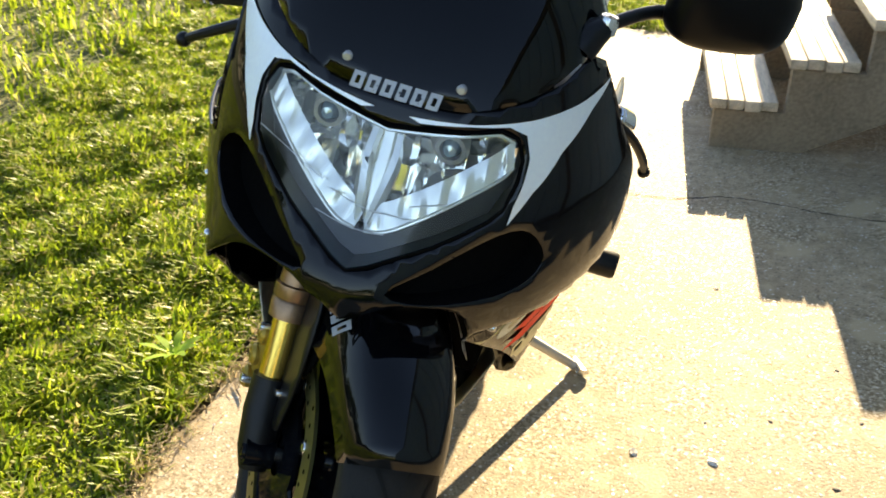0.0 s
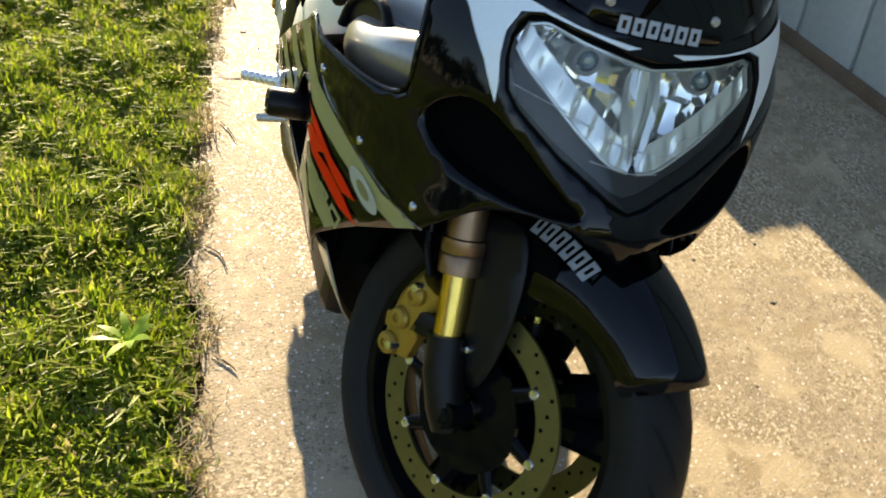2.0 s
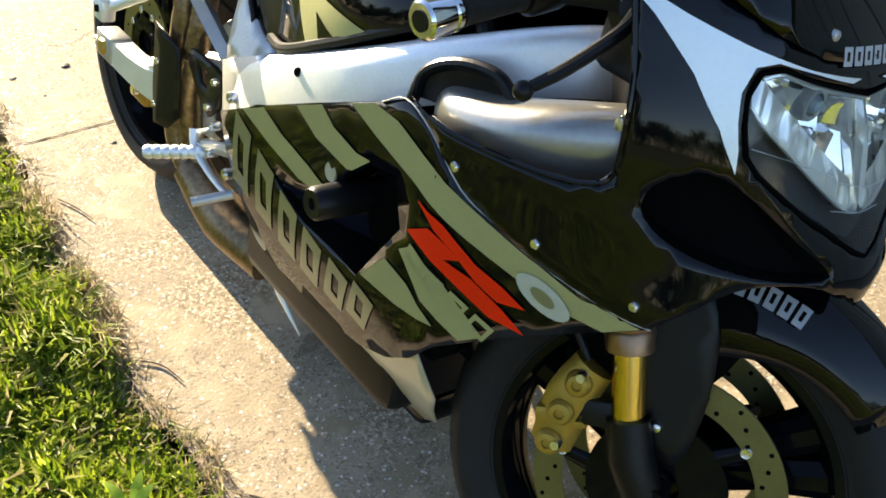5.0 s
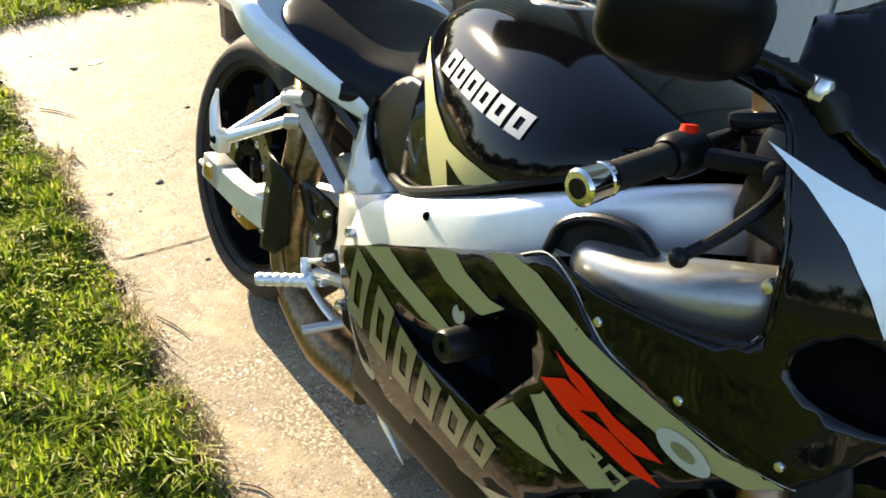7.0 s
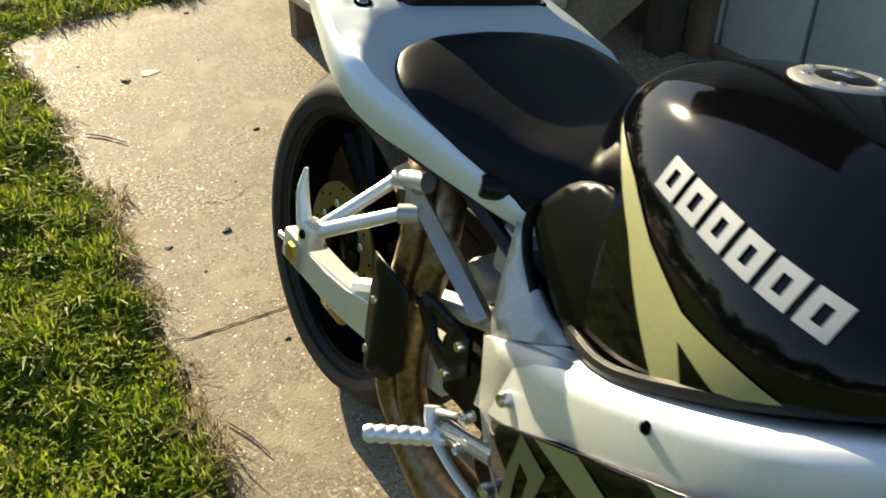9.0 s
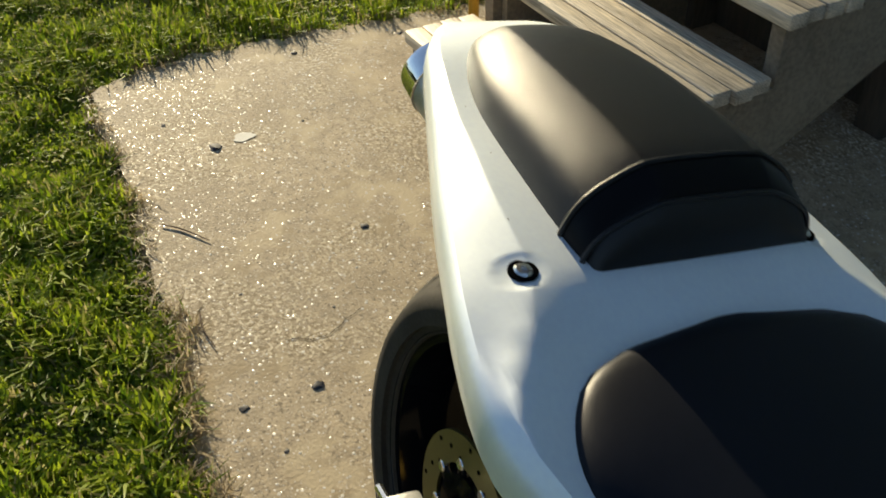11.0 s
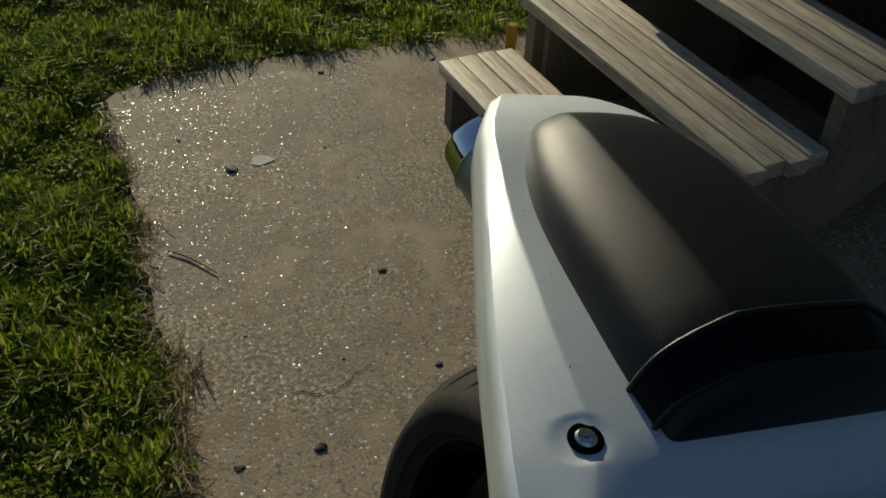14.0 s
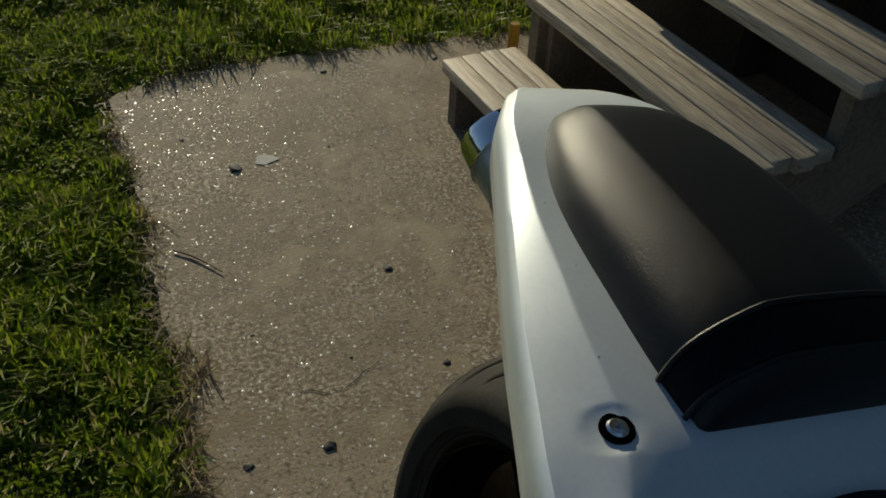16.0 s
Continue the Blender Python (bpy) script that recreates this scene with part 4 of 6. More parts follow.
part("centre_web", patch([(-0.01, 0.856), (0.01, 0.856), (0.008, 0.755), (-0.008, 0.755)], lambda y, z: hl(y, z, 0.019 + 0.3 * abs(y)), 0.008), M_LEDGE, headlight)

def skin_y(x, z, s):
    """How far out the cowl's skin stands at x, z on one side."""
    best = min((abs(cowl_pt(s * KA * k / 200, z).x - x), k) for k in range(40, 200))
    return abs(settle(cowl_pt(s * KA * best[1] / 200, z), 0.0).y)


# --- side panels
PANEL = [(-0.074, 0.422), (-0.081, 0.487), (0.06, 0.565), (0.175, 0.625), (0.27, 0.673)] + SEAM + [(0.649, 0.573), (0.578, 0.524), (0.533, 0.488), (0.467, 0.432), (0.42, 0.375), (0.36, 0.325), (0.28, 0.282), (0.17, 0.252), (0.06, 0.24), (-0.02, 0.25), (-0.045, 0.30), (-0.055, 0.366)]
VENT = [(0.066, 0.466), (0.15, 0.480), (0.225, 0.515), (0.275, 0.572), (0.324, 0.616), (0.376, 0.628), (0.39, 0.562), (0.298, 0.427), (0.24, 0.432), (0.159, 0.430)]
S1 = [(-0.005, 0.529), (0.07, 0.512), (0.156, 0.500), (0.205, 0.507), (0.232, 0.522), (0.182, 0.534), (0.107, 0.546), (0.06, 0.563)]
S2 = [(0.151, 0.611), (0.2, 0.589), (0.272, 0.582), (0.285, 0.586), (0.325, 0.621), (0.294, 0.616), (0.242, 0.625), (0.212, 0.642)]
S3 = [(0.275, 0.674), (0.333, 0.658), (0.415, 0.64), (0.488, 0.614), (0.56, 0.594), (0.618, 0.580), (0.654, 0.578), (0.688, 0.602), (0.641, 0.609), (0.566, 0.628), (0.494, 0.654), (0.425, 0.680), (0.368, 0.697), (0.322, 0.697)]
SA = [(0.312, 0.442), (0.364, 0.503), (0.413, 0.495), (0.464, 0.464), (0.39, 0.448)]
SB = [(0.392, 0.535), (0.418, 0.556), (0.47, 0.535), (0.530, 0.490), (0.5, 0.466), (0.442, 0.49)]
R1 = [(0.421, 0.624), (0.464, 0.615), (0.51, 0.586), (0.543, 0.575), (0.573, 0.559), (0.54, 0.551), (0.512, 0.563), (0.482, 0.585), (0.453, 0.602)]
R2 = [(0.405, 0.573), (0.445, 0.599), (0.471, 0.591), (0.49, 0.58), (0.469, 0.569), (0.506, 0.564), (0.544, 0.546), (0.577, 0.524), (0.534, 0.524), (0.488, 0.543), (0.451, 0.559)]
for s in (-1, 1):
    panel = new("side_panel")
    panel.parent = bike
    panel["label"] = "gloss black side fairing with silver stripes"
    solid(part("panel_shell", patch(PANEL, side(s), 0.03, [VENT]), M_BLACK, panel), 0.004)
    lowp = [(0.40, 0.365), (0.43, 0.28), (0.40, 0.19), (0.33, 0.125), (0.2, 0.10), (0.05, 0.12), (-0.03, 0.17), (-0.05, 0.25), (0.06, 0.258), (0.17, 0.27), (0.28, 0.30), (0.36, 0.343)]
    solid(part("belly_pan", patch(lowp, lambda x, z, s=s: side(s, -0.012 - 0.10 * max(0.0, x - 0.3))(x, z), 0.02), M_BELLY, panel, "silver belly pan with shade painted into its colour"), 0.003)
    for shape in (S1, S2, S3, SA, SB):
        part("stripe", patch(shape, side(s, 0.0018), 0.025), M_OLIVE, panel, "silver sweeping stripe")
    for shape in (R1, R2):
        part("red_flash", patch(shape, side(s, 0.0024), 0.02), M_RED, panel, "bright red zigzag flash")
    bars(side(s, 0.0026), 0.408, 0.545, 0.545, 0.494, 0.026, 4, M_OLIVE, panel, 0.5, 0.25, slot=0.62)
    # slanted khaki blocks along the lower edge, shade included in their colour
    for x, z, h in ((-0.018, 0.442, 0.15), (0.048, 0.416, 0.14), (0.112, 0.39, 0.125), (0.175, 0.374, 0.11), (0.242, 0.37, 0.095), (0.305, 0.378, 0.085)):
        blk = [(x - 0.042, z - h * 0.42), (x + 0.004, z - h * 0.5), (x + 0.038, z + h * 0.36), (x - 0.008, z + h * 0.5)]
        mid = [(sum(q[0] for q in blk) / 4, sum(q[1] for q in blk) / 4)] * 4
        slot = [(m[0] + (q[0] - m[0]) * 0.36, m[1] + (q[1] - m[1]) * 0.5) for q, m in zip(blk, mid)]
        part("decal_block", patch(blk, side(s, 0.0016), 0.02, [slot]), M_KHAKI, panel)
    ov = [(0.589 + 0.034 * math.cos(a) * 0.92 - 0.012 * math.sin(a) * 0, 0.588 + 0.020 * math.sin(a) - 0.010 * math.cos(a)) for a in [2 * math.pi * i / 20 for i in range(20)]]
    part("oval_sticker", patch(ov, side(s, 0.003), 0.015), M_STICK, panel, "pale oval sticker")
    part("sticker_spot", patch([(0.589 + (x - 0.589) * 0.45, 0.588 + (z - 0.588) * 0.45) for x, z in ov], side(s, 0.0036), 0.012), M_KHAKI, panel)
    for x, z in ((0.468, 0.692), (0.57, 0.648), (0.676, 0.625)):
        y_ = skin_y(x, z, s) + 0.001
        part("panel_screw", lathe([(0.0, 0.0025), (0.0045, 0.002), (0.006, 0.0), (0.006, -0.012)], 14, "Y", (x, 0, z)) if s > 0 else lathe([(0.0, -0.0025), (0.0045, -0.002), (0.006, 0.0), (0.006, 0.012)], 14, "Y", (x, 0, z)), M_STEEL, panel, "bright screw head").location = (0, s * y_, 0)
    scr = part("panel_rivet", lathe([(0.006, s * 0.001), (0.013, s * 0.002), (0.013, -s * 0.01)], 16, "Y", (0.236, s * side_w(0.236, 0.556), 0.556)), M_CAST, panel, "recessed steel screw")
    # recessed scoop, the sky's reflection painted navy, and dark vent behind it
    sc = bmesh.new()
    lp = densify(VENT, 0.03)
    fo = side(s, -0.001)
    o_ = [sc.verts.new(fo(*q)) for q in lp]
    i_ = []
    for x, z in lp:
        deep = 0.004 + 0.07 * max(0.0, min(1.0, (x - 0.09) / 0.2))
        i_.append(sc.verts.new(side(s, -deep)(x * 0.985 + 0.004, z)))
    for k in range(len(lp)):
        sc.faces.new((o_[k - 1], o_[k], i_[k], i_[k - 1]))
    part("vent_wall", sc, M_MATTE, panel, "black wall of the air scoop", smooth=20)
    part("vent_scoop", patch([(x * 0.985 + 0.004, z) for x, z in VENT], lambda x, z, s=s: side(s, -0.004 - 0.07 * max(0.0, min(1.0, (x - 0.09) / 0.2)))(x, z), 0.02), M_NAVY, panel, "recessed black air scoop, sky reflection painted navy", smooth=40)
    # Flat black sheet stands in for the unlit inside of the vent.
    part("vent_dark_sheet", patch([(0.255, 0.50), (0.30, 0.57), (0.36, 0.60), (0.372, 0.56), (0.30, 0.445), (0.265, 0.46)], side(s, -0.045), 0.03), M_MATTE, panel)
    edge = [side(s, 0.001)(x, z) for x, z in SEAM]
    part("seam_edge", tube(edge, 0.0010, 6, curve=4), M_CAST, panel, "thin bright panel edge")
    slider = part("frame_slider", lathe([(0.0, 0.004), (0.007, 0.004), (0.008, -0.002), (0.019, -0.003), (0.0225, 0.002), (0.0235, 0.05), (0.022, 0.12)], 24, "Y"), M_PLASTIC, panel, "black plastic crash bobbin")
    slider.matrix_local = pose(0.267, 0.345 if s > 0 else -0.312, 0.533, 0, 0, 180 if s > 0 else 0)
    # silver belly flash
    part("belly_flash", patch([(0.10, 0.20), (0.2, 0.175), (0.262, 0.13), (0.19, 0.15)], side(s, -0.008), 0.02), M_SILVER, panel, "silver belly flash")

# --- grey intake duct covers and their black hoops
DUCT = ((0.345, 0.705, 0.012, 0.215), (0.352, 0.706, 0.024, 0.225), (0.37, 0.708, 0.034, 0.24), (0.40, 0.709, 0.038, 0.25), (0.453, 0.716, 0.043, 0.252), (0.527, 0.738, 0.049, 0.235), (0.595, 0.756, 0.053, 0.19), (0.635, 0.765, 0.05, 0.14), (0.66, 0.77, 0.042, 0.09))
for s in (-1, 1):
    rings = []
    for x, zc, hh, yo in DUCT:
        ry = min(0.056, hh * 1.35)
        rings.append([Vector((x, s * (yo - ry + ry * math.copysign(abs(math.cos(a)) ** 0.85, math.cos(a))), zc + hh * math.copysign(abs(math.sin(a)) ** 0.85, math.sin(a)))) for a in [2 * math.pi * k / 28 for k in range(28)]])
    smooth_rings = [[Vector(p) for p in ring] for ring in zip(*[smooth_path(line, 4) for line in zip(*rings)])]
    dc = part("duct_cover", loft(smooth_rings), M_GREY, bike, "satin grey air duct cover", smooth=70)
    part("duct_bolt", lathe([(0.0, s * 0.006), (0.007, s * 0.005), (0.0095, 0.0), (0.0095, -s * 0.02)], 16, "Y", (0.589, s * 0.189, 0.793)), M_STEEL, dc, "bright bolt")
    hoop = [(0.327, s * 0.24, 0.70), (0.332, s * 0.235, 0.733), (0.354, s * 0.229, 0.755), (0.39, s * 0.222, 0.770), (0.43, s * 0.214, 0.773), (0.456, s * 0.208, 0.757)]
    part("duct_hoop", tube(hoop, 0.008, 10, curve=4), M_PLASTIC, bike, "black rubber hoop round the duct")
    mouth = [(0.33, 0.705), (0.336, 0.735), (0.358, 0.755), (0.39, 0.768), (0.43, 0.771), (0.455, 0.755), (0.47, 0.74), (0.45, 0.72)]
    part("duct_mouth", patch(mouth, lambda x, z, s=s: Vector((x, s * (0.236 - 0.26 * (x - 0.33)), z)), 0.03), M_PLASTIC, bike, "dark duct behind the hoop")

# --- aluminium beam frame
FR_TOP = ((-0.18, 0.525), (-0.03, 0.600), (0.177, 0.70), (0.326, 0.778), (0.42, 0.825), (0.5, 0.85))


def cover_y(x, z):
    """Half width of the frame cover, drawn in towards the seat and the tank."""
    return 0.203 - 1.2 * (z - 0.6) ** 2 - 0.62 * max(0.0, 0.06 - x) ** 2


FR_Y = ((-0.18, 0.198), (-0.1, 0.222), (0.0, 0.25), (0.115, 0.262), (0.25, 0.25), (0.36, 0.20), (0.44, 0.13), (0.5, 0.07))
for s in (-1, 1):
    rings = []
    for i in range(25):
        x = -0.172 + 0.66 * i / 24
        zt_, y = crv(x, FR_TOP), crv(x, FR_Y)
        h = 0.105 - 0.02 * i / 24
        rings.append([Vector((x, s * (y + 0.004), zt_ - h)), Vector((x, s * y, zt_ - 0.030)), Vector((x, s * (y - 0.006), zt_ - 0.014)), Vector((x, s * (y - 0.02), zt_ - 0.002)), Vector((x, s * (y - 0.045), zt_)), Vector((x, s * (y - 0.065), zt_ - 0.02)), Vector((x, s * (y - 0.05), zt_ - h))])
    beam = part("frame_beam", loft(rings), M_ALU, bike, "bright brushed aluminium frame beam", smooth=50)
    part("beam_hole", lathe([(0.0, 0.0), (0.005, s * 0.002), (0.0065, 0.0), (0.0065, -s * 0.01)], 16, "Y", (0.115, s * 0.263, 0.64)), M_MATTE, beam)
    pl = [(-0.178, 0.526), (-0.02, 0.604), (-0.01, 0.52), (-0.045, 0.43), (-0.05, 0.28), (-0.10, 0.26), (-0.14, 0.40)]
    solid(part("pivot_plate", patch(pl, lambda x, z, s=s: Vector((x, s * (0.218 + 0.14 * (x + 0.12) - 0.3 * max(0.0, 0.43 - z)), z)), 0.04), M_CAST, bike, "satin aluminium pivot plate"), 0.03)
    for x, z in ((-0.06, 0.47), (-0.095, 0.50), (-0.085, 0.37)):
        part("pivot_bolt", lathe([(0.0, s * 0.001), (0.005, s * 0.004), (0.008, s * 0.004), (0.0095, 0.0), (0.0095, -s * 0.01)], 18, "Y", (x, s * 0.235, z)), M_STEEL, bike)
    spike = [(-0.172, 0.527), (-0.06, 0.588), (-0.112, 0.594), (-0.165, 0.612), (-0.214, 0.652), (-0.226, 0.649), (-0.202, 0.59)]
    solid(part("seat_strut_plate", patch(spike, lambda x, z, s=s: Vector((x, s * (0.205 - 0.42 * max(0.0, z - 0.54)), z)), 0.02), M_CAST, bike, "tapered aluminium seat strut"), 0.012)
    cov = [(-0.205, 0.665), (-0.19, 0.70), (-0.15, 0.74), (-0.09, 0.758), (0.0, 0.735), (0.06, 0.66), (0.0, 0.602), (-0.08, 0.602), (-0.15, 0.635)]
    solid(part("frame_cover", patch(rounded(cov, 3), lambda x, z, s=s: Vector((x, s * cover_y(x, z), z)), 0.012), M_MIRROR, bike, "glossy black plastic frame cover", smooth=60), 0.01)
    rim_pts = [(-0.15, 0.60), (-0.19, 0.625), (-0.212, 0.655), (-0.205, 0.685)]
    part("cover_rim", tube([(x, s * cover_y(x, z), z) for x, z in rim_pts], 0.007, 10, curve=5), M_MIRROR, bike, "rounded black rim of the frame cover")
    rail = [(-0.475, s * 0.158, 0.595), (-0.36, s * 0.16, 0.548), (-0.235, s * 0.163, 0.497)]
    part("subframe_rail", tube(rail, 0.018, 4, flat=0.6), M_CAST, bike, "square aluminium subframe rail", smooth=0)
    part("subframe_upper_rail", tube([(-0.86, s * 0.09, 0.715), (-0.5, s * 0.14, 0.66), (-0.1, s * 0.15, 0.57)], 0.012, 6), M_PLASTIC, bike)

# --- tank
T_W = ((-0.24, 0.03), (-0.22, 0.075), (-0.18, 0.125), (-0.13, 0.158), (-0.05, 0.195), (0.05, 0.225), (0.15, 0.24), (0.25, 0.228), (0.33, 0.185), (0.39, 0.12))
T_Z = ((-0.24, 0.79), (-0.22, 0.822), (-0.18, 0.858), (-0.13, 0.884), (-0.05, 0.908), (0.05, 0.922), (0.15, 0.922), (0.25, 0.905), (0.33, 0.885), (0.39, 0.865))
T_B = ((-0.24, 0.66), (-0.1, 0.615), (0.0, 0.622), (0.138, 0.688), (0.244, 0.75), (0.347, 0.815), (0.39, 0.835))


def tank_y(x, z):
    w, zt_, zb = crv(x, T_W), crv(x, T_Z), crv(x, T_B)
    sn = max(0.0, min(1.0, (z - zb) / (zt_ - zb))) ** (2.1 / 2)
    return w * max(0.0, 1 - sn * sn) ** (1 / 2.5)


rings = []
for i in range(40):
    x = -0.24 + 0.63 * i / 39
    w, zt_, zb = crv(x, T_W), crv(x, T_Z), crv(x, T_B)
    ring = []
    for k in range(33):
        ph = math.pi * k / 32
        c, sn = math.cos(ph), math.sin(ph)
        ring.append(Vector((x, math.copysign(w * abs(c) ** (2 / 2.5), c), zb + (zt_ - zb) * sn ** (2 / 2.1))))
    rings.append(ring)
tank = part("fuel_tank", loft(rings), M_BLACK, bike, "gloss black fuel tank", smooth=60)


def tank_fn(s, off):
    def fn(x, z):
        return Vector((x, s * (tank_y(x, z) + off), z + off * 0.4))
    return fn


for s in (-1, 1):
    fl = [(-0.159, 0.808), (-0.096, 0.776), (-0.03, 0.742), (0.03, 0.70), (0.082, 0.664), (0.15, 0.698), (0.212, 0.735), (0.152, 0.737), (0.084, 0.737), (0.0, 0.758), (-0.07, 0.784)]
    part("tank_flash", patch(fl, tank_fn(s, 0.0025), 0.012), M_OLIVE, tank, "pale silver flash on the tank")
    part("flash_notch", patch([(0.095, 0.715), (0.118, 0.684), (0.156, 0.703)], tank_fn(s, 0.0034), 0.02), M_BLACK, tank)
    bars(tank_fn(s, 0.003), -0.035, 0.228, 0.812, 0.812, 0.032, 6, M_WHITE, tank, 0.1, 0.2, label="white decal bar")
part("tank_skirt", tube([(-0.06, -0.20, 0.612), (0.03, -0.232, 0.635), (0.138, -0.238, 0.69), (0.244, -0.222, 0.752), (0.35, -0.17, 0.815)], 0.008, 8, curve=5), M_PLASTIC, tank)
part("tank_skirt", tube([(-0.06, 0.20, 0.612), (0.03, 0.232, 0.635), (0.138, 0.238, 0.69), (0.244, 0.222, 0.752), (0.35, 0.17, 0.815)], 0.008, 8, curve=5), M_PLASTIC, tank)
cap = part("filler_cap", lathe([(0.0, 0.004), (0.03, 0.004), (0.034, 0.0055), (0.048, 0.0055), (0.054, 0.002), (0.056, -0.006)], 40, "Z", (0, 0, 0)), M_CAST, tank, "round aluminium filler cap")
CAP = pose(0.008, 0.0, 0.9135, 0, -7, 0)
cap.matrix_local = CAP
part("cap_lid", lathe([(0.0, 0.0075), (0.024, 0.007), (0.03, 0.005), (0.03, 0.0)], 30, "Z"), M_PLASTIC, tank, "black lock flap").matrix_local = CAP
part("cap_key_plate", boxm((-0.012, -0.006, 0.006), (0.012, 0.006, 0.009), 0.001), M_STEEL, tank).matrix_local = CAP
for k in range(6):
    a = math.pi / 3 * k
    part("cap_bolt", lathe([(0.0, 0.008), (0.004, 0.0075), (0.0045, 0.004)], 10, "Z", (0.04 * math.cos(a), 0.04 * math.sin(a), 0)), M_STEEL, tank).matrix_local = CAP

# --- tail, seats
ZT = ((-1.105, 0.776), (-1.08, 0.788), (-1.04, 0.800), (-0.99, 0.808), (-0.94, 0.810), (-0.854, 0.802), (-0.607, 0.776), (-0.45, 0.735), (-0.23, 0.655), (-0.17, 0.635))
TW = ((-1.105, 0.008), (-1.1, 0.03), (-1.088, 0.05), (-1.062, 0.07), (-1.03, 0.087), (-0.977, 0.111), (-0.894, 0.134), (-0.82, 0.157), (-0.764, 0.176), (-0.711, 0.193), (-0.636, 0.214), (-0.589, 0.227), (-0.52, 0.24), (-0.47, 0.24), (-0.43, 0.228), (-0.40, 0.211), (-0.355, 0.188), (-0.289, 0.154), (-0.235, 0.13), (-0.22, 0.12))
SHIFT = ((-1.1, 0.022), (-1.03, 0.012), (-0.95, 0.0), (-0.85, -0.01), (-0.6, -0.022), (-0.4, -0.022), (-0.22, -0.012))
TB = ((-1.1, 0.03), (-0.95, 0.052), (-0.6, 0.064), (-0.45, 0.06), (-0.3, 0.046), (-0.22, 0.03))
RIDGE = ((-1.1, 0.8), (-0.95, 0.9), (-0.89, 0.88), (-0.814, 0.84), (-0.761, 0.79), (-0.689, 0.75), (-0.627, 0.715), (-0.585, 0.72), (-0.54, 0.78), (-0.487, 0.93), (-0.44, 0.96), (-0.2, 0.96))
DIP = ((-1.1, 0.012), (-0.6, 0.012), (-0.575, 0.009), (-0.52, -0.004), (-0.45, -0.006), (-0.2, -0.002))
BOLT = Vector((-0.602, 0.164))


def tail_top(x, f):
    """Height of the tail's top over its line, f of the half width out: a flat deck, a crease, a sloping facet."""
    ridge, deck = crv(x, RIDGE), crv(x, DIP)
    crest = max(deck, 0.012 - 0.05 * max(0.0, x + 0.5))
    if f < ridge:
        return deck + (crest - deck) * max(0.0, min(1.0, (f / ridge - 0.35) / 0.65)) ** 1.6
    g = (f - ridge) / max(1e-6, 0.972 - ridge)
    return crest + (0.001 - crest) * g


STATIONS = sorted([-1.105 + 0.885 * (i / 47) ** 1.6 for i in range(48)] + [-0.626 + 0.0022 * i for i in range(22)])
rings = []
for x in STATIONS:
    w, z, hgt = crv(x, TW), crv(x, ZT), crv(x, TB)
    sh_, tip_ = crv(x, SHIFT), min(1.0, 0.3 + 0.7 * w / 0.1)
    ridge = crv(x, RIDGE)
    fs = sorted([0.972 * k / 40 for k in range(41)] + [ridge - 0.006, ridge + 0.006])
    half_ring = []
    for f in fs:
        r = math.hypot((x - BOLT.x) / 0.020, (f * w - BOLT.y - 0.003) / 0.0235)
        dent = 0.0019 * max(0.0, 1.0 - r * r) ** 0.7 if r < 1 else 0.0
        half_ring.append((f * w, tail_top(x, f) - dent))
    half_ring += [(w * 0.99, -0.004), (w, -0.012), (w * 1.0, -hgt * 0.45), (w * 0.975, -hgt * 0.85), (w * 0.93, -hgt)]
    far = 0.86 if x > -0.6 else 0.86 + 0.14 * min(1.0, (-0.6 - x) / 0.3)
    rings.append([Vector((x, sh_ - y, z + dz * tip_)) for y, dz in reversed(half_ring)] + [Vector((x, sh_ + y * far, z + dz * tip_)) for y, dz in half_ring[1:]])
tail = part("tail_fairing", loft(rings), M_SILVER, bike, "silver painted tail fairing", smooth=30)
for s in (-1, 1):
    p = (BOLT.x, -0.0215 + s * BOLT.y * (1.0 if s < 0 else 0.87), crv(BOLT.x, ZT) + 0.0098)
    at_ = pose(*p, -6 * s, 6, 0) @ Matrix.Scale(0.86, 4)
    part("cup_ring", lathe([(0.008, 0.0004), (0.0125, 0.0008), (0.015, 0.0006), (0.0155, -0.004)], 28, "Z"), M_MATTE, tail, "black rubber washer").matrix_local = at_
    part("tail_bolt", lathe([(0.0, 0.0015), (0.0028, 0.0015), (0.0034, 0.0042), (0.0075, 0.0036), (0.0094, 0.0015), (0.0096, -0.002)], 24, "Z"), M_STEEL, tail, "bright socket bolt").matrix_local = at_
    ear = part("seat_lug", lathe([(0.0, 0.002), (0.013, 0.003), (0.016, -0.002), (0.016, -0.03)], 20, "Y"), M_PLASTIC, tail)
    ear.matrix_local = pose(-0.288, -0.0155 + s * (0.155 if s < 0 else 0.134), 0.664, 0, 0, 150 if s < 0 else 30)
    part("tail_seam", tube([(x, crv(x, SHIFT) + s * crv(x, TW) * (0.93 if s < 0 else 0.82), crv(x, ZT) - crv(x, TB) * 0.99) for x in (-0.95, -0.8, -0.65, -0.5, -0.4, -0.3)], 0.003, 6, curve=4), M_PLASTIC, tail)
rt = random.Random(8)
for k in range(5):
    x, f = rt.uniform(-0.98, -0.66), rt.uniform(0.68, 0.9)
    z = crv(x, ZT) + tail_top(x, f)
    part("speck", lathe([(0.0, 0.0005), (rt.uniform(0.0004, 0.0008), 0.0002), (0.0009, -0.004)], 7, "Z", (x, crv(x, SHIFT) - crv(x, TW) * f, z)), M_TWIG, tail, "tiny dried insect speck")
